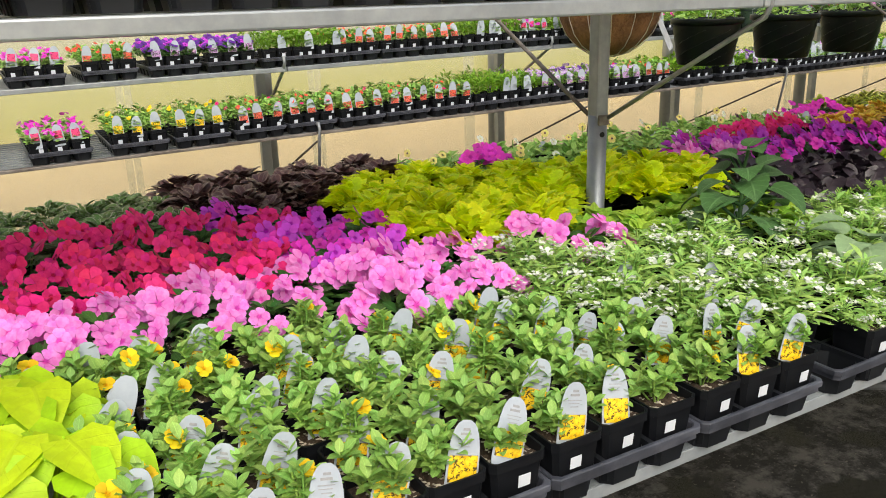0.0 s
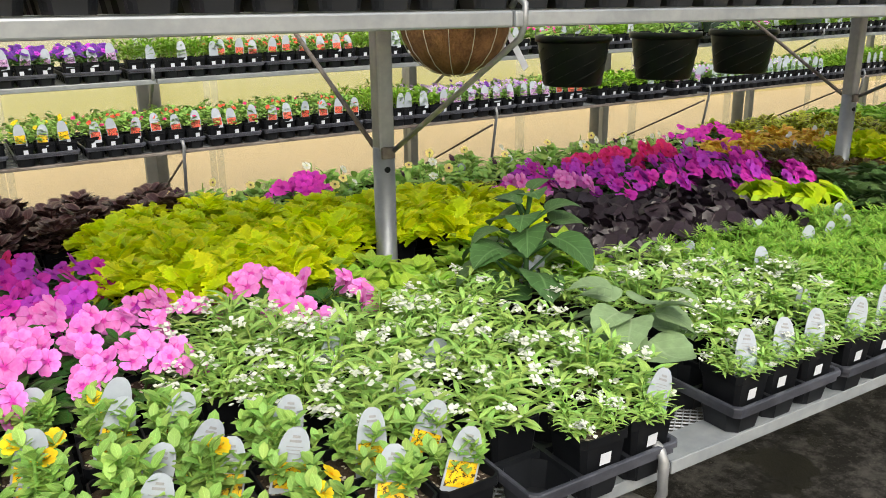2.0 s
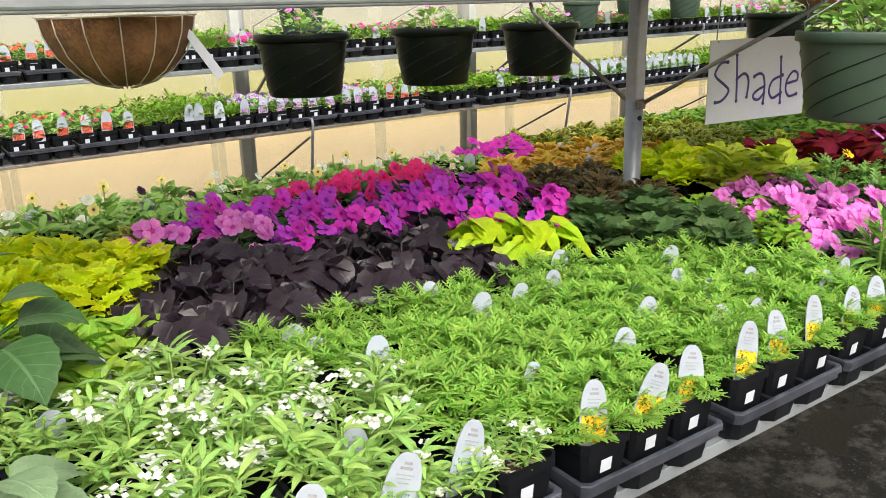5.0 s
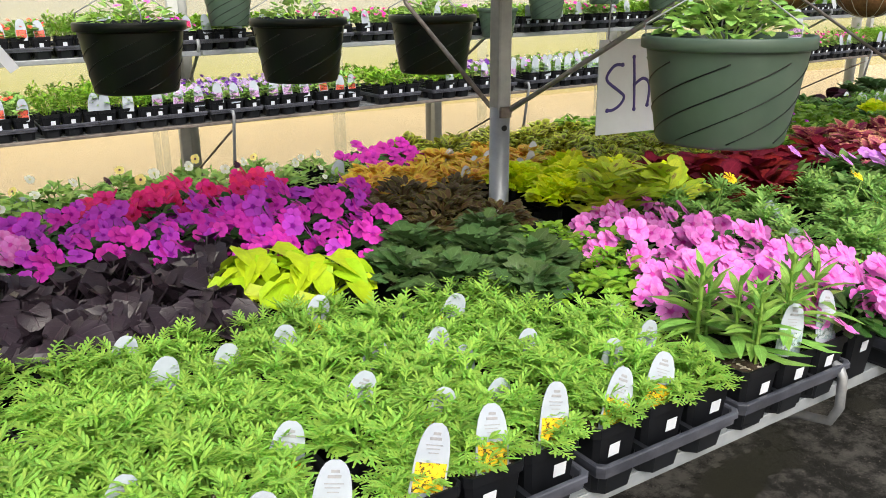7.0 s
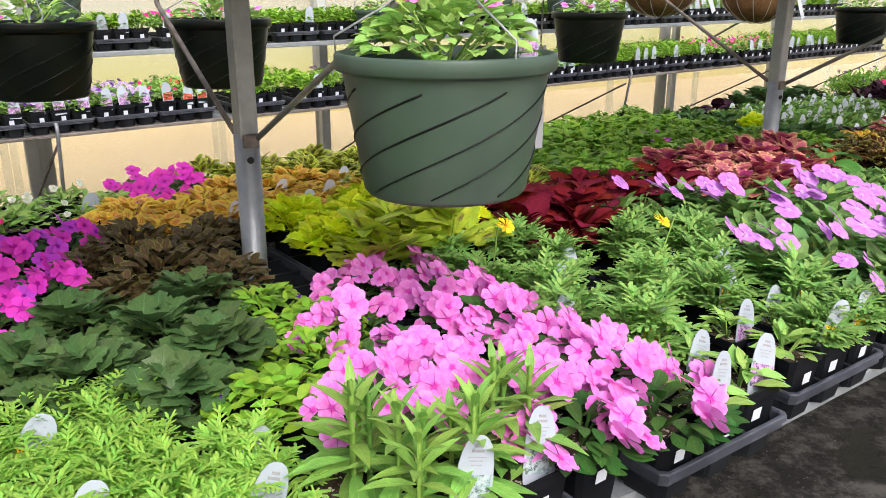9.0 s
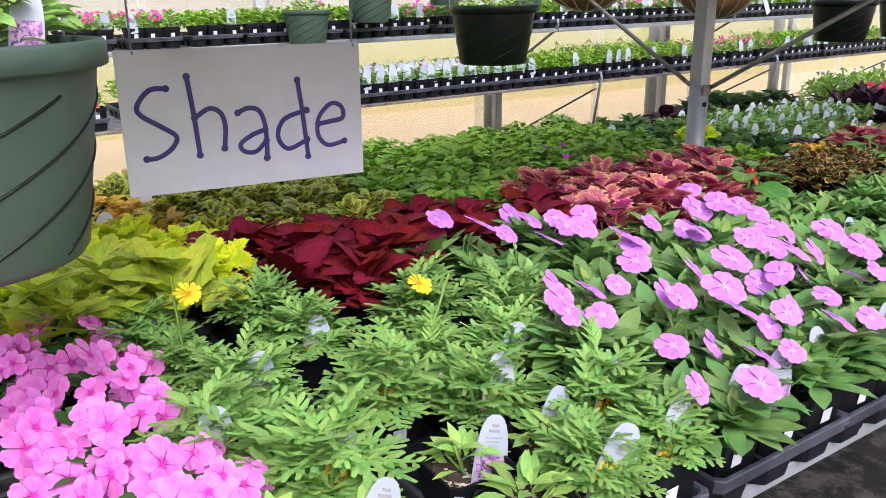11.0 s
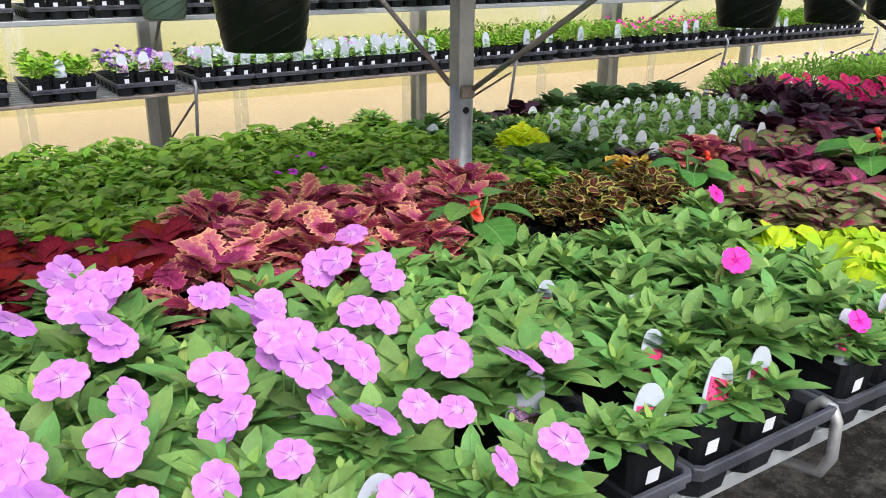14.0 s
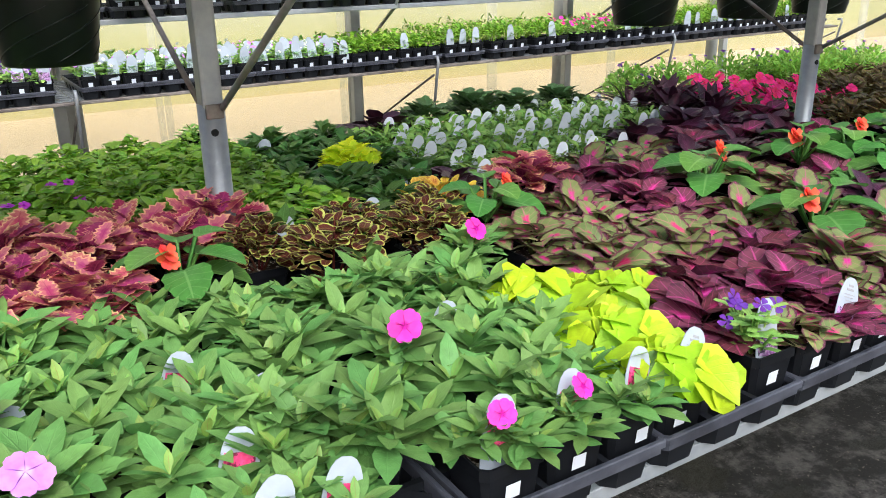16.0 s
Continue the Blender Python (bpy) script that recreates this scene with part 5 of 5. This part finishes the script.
GROWTH = {
    "magenta": seedlings("m", ["light_leaf"], ["magenta_petal", "pink_petal"], 4, (0, 0, 1), 0.06),
    "yellow": seedlings("y", ["light_leaf"], ["yellow_petal"], 1, (0,), 0.085, 0.022),
    "red": seedlings("r", ["light_leaf"], ["orange_petal", "red_petal"], 1, (0, 1), 0.085, 0.022),
    "orange": seedlings("o", ["fresh_leaf"], ["orange_petal"], 2, (0,), 0.075),
    "violet": seedlings("v", ["deep_green_leaf"], ["violet_petal", "purple_petal"], 8, (0, 0, 0, 1), 0.07, 0.036),
    "lilac": seedlings("l", ["light_leaf"], ["pale_lilac_petal", "violet_petal"], 7, (0, 0, 0, 1), 0.07, 0.026),
    "green": seedlings("g", ["mint_leaf"], ["white_petal"], 0, (0,), 0.085),
    "tall_green": seedlings("t", ["mint_leaf"], ["white_petal"], 0, (0,), 0.11, 0.02, 0.034, 0.010),
    "pale": seedlings("p", ["light_leaf"], ["white_petal", "lavender_petal"], 3, (0, 0, 1), 0.075, 0.018),
    "pink": seedlings("k", ["light_leaf"], ["hot_pink_petal", "red_petal"], 2, (0, 1), 0.08, 0.026),
}
WORDING = {"magenta": "magenta petunias", "yellow": "yellow calibrachoa", "red": "small red flowers", "orange": "orange flowers", "violet": "dark violet petunias", "lilac": "lilac petunias", "green": "green seedlings", "tall_green": "tall green seedlings", "pale": "pale flowers and white tags", "pink": "red and pink flowers"}
TAGGED = {"magenta": "print_pink", "yellow": "print_yellow", "red": "print_red", "orange": "print_red", "violet": "print_purple", "lilac": "print_purple", "pale": "print_grey"}


def rack_tray(kind, x, y, z):
    t = new("seedling_tray", TRAY)
    tagged(part("cell_insert", CUPS, t), kind="stuff")
    t.matrix_basis = pose(x, y, z, 0, -math.degrees(math.atan(RISE)), R.uniform(-0.8, 0.8))
    tagged(t, "black tray of potted " + WORDING[kind], "plant tray", "trays on the wall rack")
    fol, flo = R.choice(GROWTH[kind])
    tagged(part("foliage", fol, t), kind="stuff")
    if flo:
        tagged(part("blossom", flo, t), kind="stuff")
    for i in range(3):
        px = 0.003 + CX * (i + 0.5)
        at = pose(px, 0.006 + CY / 2, 0.004, 0, 0, R.uniform(-2, 2))
        p = part("pot", POT, t, "", at)
        part("price_sticker", STICKER, p, "", Matrix.Translation((R.uniform(-0.01, 0.01), -PW / 2 * 0.745 - 0.0014, 0.0)) @ Matrix.Rotation(0.111, 4, "X"))
        if kind in TAGGED or R.random() < 0.4:
            g = part("plant_tag", TAG, t, "", pose(px + R.uniform(-0.012, 0.012), 0.012 + R.uniform(0, 0.008), 0.086 + R.uniform(-0.006, 0.012), R.uniform(-14, 4), R.uniform(-7, 7), R.uniform(-20, 5)) @ Matrix.Scale(1.08, 4))
            if kind in TAGGED:
                part("picture", PRINTS[TAGGED[kind]], g)
        if kind == "pale":
            for j in (1, 2):
                part("plant_tag", TAG, t, "", pose(px + R.uniform(-0.02, 0.02), 0.02 + CY * j, 0.096 + R.uniform(-0.006, 0.012), R.uniform(-14, 4), R.uniform(-7, 7), R.uniform(-20, 5)))


LOWER = [(0.25, "magenta"), (0.58, "yellow"), (1.14, "red"), (2.5, "tall_green"), (2.95, "lilac"), (3.75, "red"), (4.1, "green"), (4.75, "lilac"), (5.1, "pale"), (6.35, "green"), (6.9, "tall_green"), (7.8, "pink"), (8.7, "tall_green"), (10.2, "")]
UPPER = [(-0.1, "magenta"), (0.55, "orange"), (0.85, "violet"), (1.42, "tall_green"), (1.85, "orange"), (2.65, "tall_green"), (3.05, "magenta"), (3.3, "green"), (3.9, "pink"), (4.5, "green"), (5.6, "pink"), (6.2, "green"), (7.3, "pink"), (8.2, "green"), (10.2, "")]
for rows, y, zf in ((LOWER, 3.938, low_z), (UPPER, 4.308, high_z)):
    for (a, kind), (b, _) in zip(rows, rows[1:]):
        n = max(1, round((b - a) / TW))
        for k in range(n):
            rack_tray(kind, a + (b - a) * k / n + 0.004, y + R.uniform(0, 0.02), zf(a + (b - a) * k / n) + 0.002)

# ---- trays on the shelf over the bench ----
for i in range(30):
    x = -0.75 + i * TW * 1.02
    t = new("carry_tray", TRAY)
    tagged(part("cell_insert", CUPS, t), kind="stuff")
    t.matrix_basis = pose(x, 1.272, 1.432)
    tagged(t, "black plastic tray of pots on the upper shelf", "plant tray", "carrying trays")
    for c in range(3):
        part("pot", POT, t, "", (0.003 + CX * (c + 0.5), 0.006 + CY / 2, 0.004))
        part("soil", SOIL, t, "", (0.003 + CX * (c + 0.5), 0.006 + CY / 2, 0.004))


# ---- hanging pots ----
def hanging_pot(x, y, rim, d, h, mat, label, hang, leaves="light_leaf", count=60, blossom="pink_petal", grown=1.0, tag=False):
    """A round tapered pot with slanting ribs, on three wires."""
    bm = bmesh.new()
    r, lo = d / 2, d / 2 * 0.76
    add_lathe(bm, [(0.0, 0.0), (lo * 0.96, 0.0), (lo, 0.006), (lo + (r - lo) * 0.7, h - 0.026), (lo + (r - lo) * 0.705, h - 0.0225), (r * 0.985, h - 0.0215), (r, h - 0.020), (r, h - 0.003), (r * 0.988, h), (r * 0.94, h), (r * 0.92, h - 0.03)], 48)
    bmesh.ops.remove_doubles(bm, verts=bm.verts, dist=1e-5)
    pot = part("hanging_pot", bm_mesh("hanging_pot", bm, [mat], True))
    pot.location = (x, y, rim - h)
    tagged(pot, label, "hanging pot", "hanging pots")
    bm = bmesh.new()
    for k in range(8):
        pts = []
        for j in range(25):
            t = j / 24
            an = 2 * math.pi * k / 8 + 2.3 * t
            rr = lo + (r - lo) * 0.7 * (0.004 + (h - 0.05) * t) / (h - 0.032) + 0.0002
            pts.append((rr * math.cos(an), rr * math.sin(an), 0.01 + (h - 0.05) * t))
        add_tube(bm, pts, 0.0015, 4)
    part("rib", bm_mesh("rib", bm, ["dark_pot_plastic"], True), pot)
    bm = bmesh.new()
    add_lathe(bm, [(0.0, h - 0.022), (r * 0.5, h - 0.018), (r * 0.925, h - 0.026)], 24)
    part("soil", bm_mesh("soil", bm, ["soil"]), pot)
    for k in range(3):
        an = 2 * math.pi * k / 3 + 0.5
        tube_part("wire", pot, "dull_steel", [(r * 0.97 * math.cos(an), r * 0.97 * math.sin(an), h - 0.02), (r * 0.99 * math.cos(an), r * 0.99 * math.sin(an), h + 0.02), (0, 0, hang - rim + h)], 0.0016, 5)
    a, b = Plant(), Plant()
    mound(a, r * 0.85, 0.075 * grown, count, 0.03, 0.02, "ovate", 0.6, (1.1, 0.2), 2)
    blooms(b, r * 0.75, 0.08 * grown, 4, 0.028, (0,))
    tagged(part("foliage", a.mesh("foliage", [leaves]), pot, "", (0, 0, h - 0.02)), kind="stuff")
    tagged(part("blossom", b.mesh("blossom", [blossom]), pot, "", (0, 0, h - 0.02)), kind="stuff")
    if tag:
        g = part("plant_tag", TAG, pot, "white tag with a purple flower picture", pose(r * 0.5, -r * 0.55, h - 0.004, -12, 4, -25) @ Matrix.Scale(0.62, 4))
        part("picture", PRINTS["print_purple"], g)


for x in (2.57, 3.02, 3.46, 4.83, 6.74, 7.29, 7.75):
    hanging_pot(x, 2.4, 1.338, 0.27, 0.172, "dark_pot_plastic", "dark green plastic hanging pot with slanting ribs", 1.43)
hanging_pot(3.292, 1.175, 1.328, 0.292, 0.183, "green_plastic", "grey-green plastic hanging pot with slanting ribs", 1.43, grown=1.3, tag=True, count=200)
for x, rim in ((3.43, 1.42), (5.05, 1.315), (5.42, 1.41), (5.9, 1.49), (6.45, 1.45)):
    hanging_pot(x, 4.2, rim, 0.24, 0.165, "green_plastic", "green plastic hanging pot before the wall rack", 1.9, blossom="red_petal")
tube_part("hanging_pipe", None, "galvanised", [(X0, 4.2, 1.905), (X1, 4.2, 1.905)], 0.014, 8)
tagged(bpy.data.objects["hanging_pipe"], "thin galvanised pipe that pots hang from", "pipe", kind="structure")


LONG_TAG = tag_mesh(0.024, 0.14, "paper")


def coir_basket(x, y, bottom, r=0.18):
    """A wire basket lined with coconut fibre."""
    bm = bmesh.new()
    prof = [(0.0, 0.0)] + [(r * math.sin(a), r * (1 - math.cos(a))) for a in (0.3, 0.6, 0.9, 1.2, 1.45)] + [(r * 1.0, r * 0.93), (r * 0.92, r * 0.92), (r * 0.85, r * 0.8)]
    add_lathe(bm, prof, 40)
    bmesh.ops.remove_doubles(bm, verts=bm.verts, dist=1e-5)
    for v in bm.verts:
        v.co *= 1 + 0.015 * noise.noise(v.co * 30)
    ob = part("coir_basket", bm_mesh("coir_basket", bm, ["coir"], True))
    ob.location = (x, y, bottom)
    tagged(ob, "brown coconut fibre hanging basket in a wire frame", "hanging basket", "hanging baskets")
    for k in range(14):
        an = 2 * math.pi * k / 14
        pts = [(1.02 * r * math.sin(a) * math.cos(an), 1.02 * r * math.sin(a) * math.sin(an), r - 1.02 * r * math.cos(a)) for a in (0.12, 0.4, 0.7, 1.0, 1.3, 1.52)]
        tube_part("wire", ob, "wire", pts, 0.0016, 5)
    bm = bmesh.new()
    add_tube(bm, [(1.03 * r * math.cos(2 * math.pi * k / 32), 1.03 * r * math.sin(2 * math.pi * k / 32), r * 0.95) for k in range(33)], 0.003, 6)
    part("rim_wire", bm_mesh("rim_wire", bm, ["wire"], True), ob)
    for k in range(3):
        an = 2.1 * k
        tube_part("chain", ob, "dull_steel", [(r * math.cos(an), r * math.sin(an), r * 0.95), (0, 0, 0.32)], 0.0016, 5)
    part("hanging_tag", LONG_TAG, ob, "long narrow white hanging tag", Matrix.Translation((0.2, -0.1, 0.03)) @ Matrix.Rotation(-0.57, 4, "Y"))


coir_basket(2.08, 2.4, 1.225)
coir_basket(5.24, 2.43, 1.315)
coir_basket(6.0, 2.5, 1.275)

# ---- the sign ----
SX0, SX1, SY, SZ0, SZ1 = 3.58, 4.008, 1.79, 1.038, 1.283
bm = bmesh.new()
add_box(bm, SX0, SX1, SY, SY + 0.003, SZ0, SZ1)
sign = tagged(part("sign", bm_mesh("sign", bm, ["paper"])), "white card sign hand lettered Shade in blue", "sign")


def stroke(name, *pts):
    """A brush stroke on the card; places run 0 to 1 across and down."""
    ps = [Vector((SX0 + (SX1 - SX0) * (u - 0.022), 0, SZ1 - (SZ1 - SZ0) * v)) for u, v in pts]
    fine = []
    for i in range(len(ps) - 1):
        p0, p1, p2, p3 = ps[max(i - 1, 0)], ps[i], ps[i + 1], ps[min(i + 2, len(ps) - 1)]
        for k in range(6):
            t = k / 6
            fine.append(0.5 * ((2 * p1) + (p2 - p0) * t + (2 * p0 - 5 * p1 + 4 * p2 - p3) * t * t + (3 * p1 - p0 - 3 * p2 + p3) * t ** 3))
    fine.append(ps[-1])
    bm = bmesh.new()
    add_tube(bm, [(p.x, SY - 0.0006, p.z) for p in fine], 0.0042, 8)
    for p in (fine[0], fine[-1]):
        bmesh.ops.create_uvsphere(bm, u_segments=8, v_segments=5, radius=0.0062, matrix=Matrix.Translation((p.x, SY - 0.0006, p.z)))
    for v in bm.verts:
        v.co.y = SY - 0.0006 + (v.co.y - SY + 0.0006) * 0.15
    part(name, bm_mesh(name, bm, ["ink"], True), sign)


stroke("letter_s", (0.2, 0.265), (0.138, 0.27), (0.088, 0.365), (0.095, 0.435), (0.17, 0.525), (0.223, 0.6), (0.2, 0.68), (0.146, 0.735), (0.1, 0.74))
stroke("letter_h", (0.284, 0.19), (0.298, 0.45), (0.308, 0.745))
stroke("letter_h", (0.3, 0.48), (0.36, 0.42), (0.405, 0.455), (0.42, 0.555), (0.41, 0.71))
stroke("letter_a", (0.475, 0.465), (0.52, 0.435), (0.565, 0.46), (0.585, 0.56), (0.588, 0.7), (0.585, 0.81))
stroke("letter_a", (0.585, 0.6), (0.53, 0.63), (0.478, 0.69), (0.49, 0.745), (0.54, 0.755), (0.587, 0.68))
stroke("letter_d", (0.77, 0.48), (0.67, 0.535), (0.638, 0.66), (0.68, 0.757), (0.766, 0.7))
stroke("letter_d", (0.737, 0.254), (0.752, 0.5), (0.766, 0.827))
stroke("letter_e", (0.82, 0.59), (0.88, 0.575), (0.933, 0.555), (0.928, 0.47), (0.88, 0.445), (0.825, 0.54), (0.817, 0.67), (0.858, 0.755), (0.937, 0.735))
for x in (SX0 + 0.03, SX1 - 0.012):
    tube_part("hanger", sign, "dull_steel", [(x, SY - 0.004, SZ1 - 0.006), (x, SY + 0.006, SZ1 + 0.002), (x, SY + 0.004, SZ1 + 0.05), (x, SY, 1.44)], 0.002, 6)
sign.matrix_basis = Matrix.Translation((SX0, SY, 0)) @ Matrix.Rotation(radians(-6.5), 4, "Z") @ Matrix.Translation((-SX0, -SY, 0))
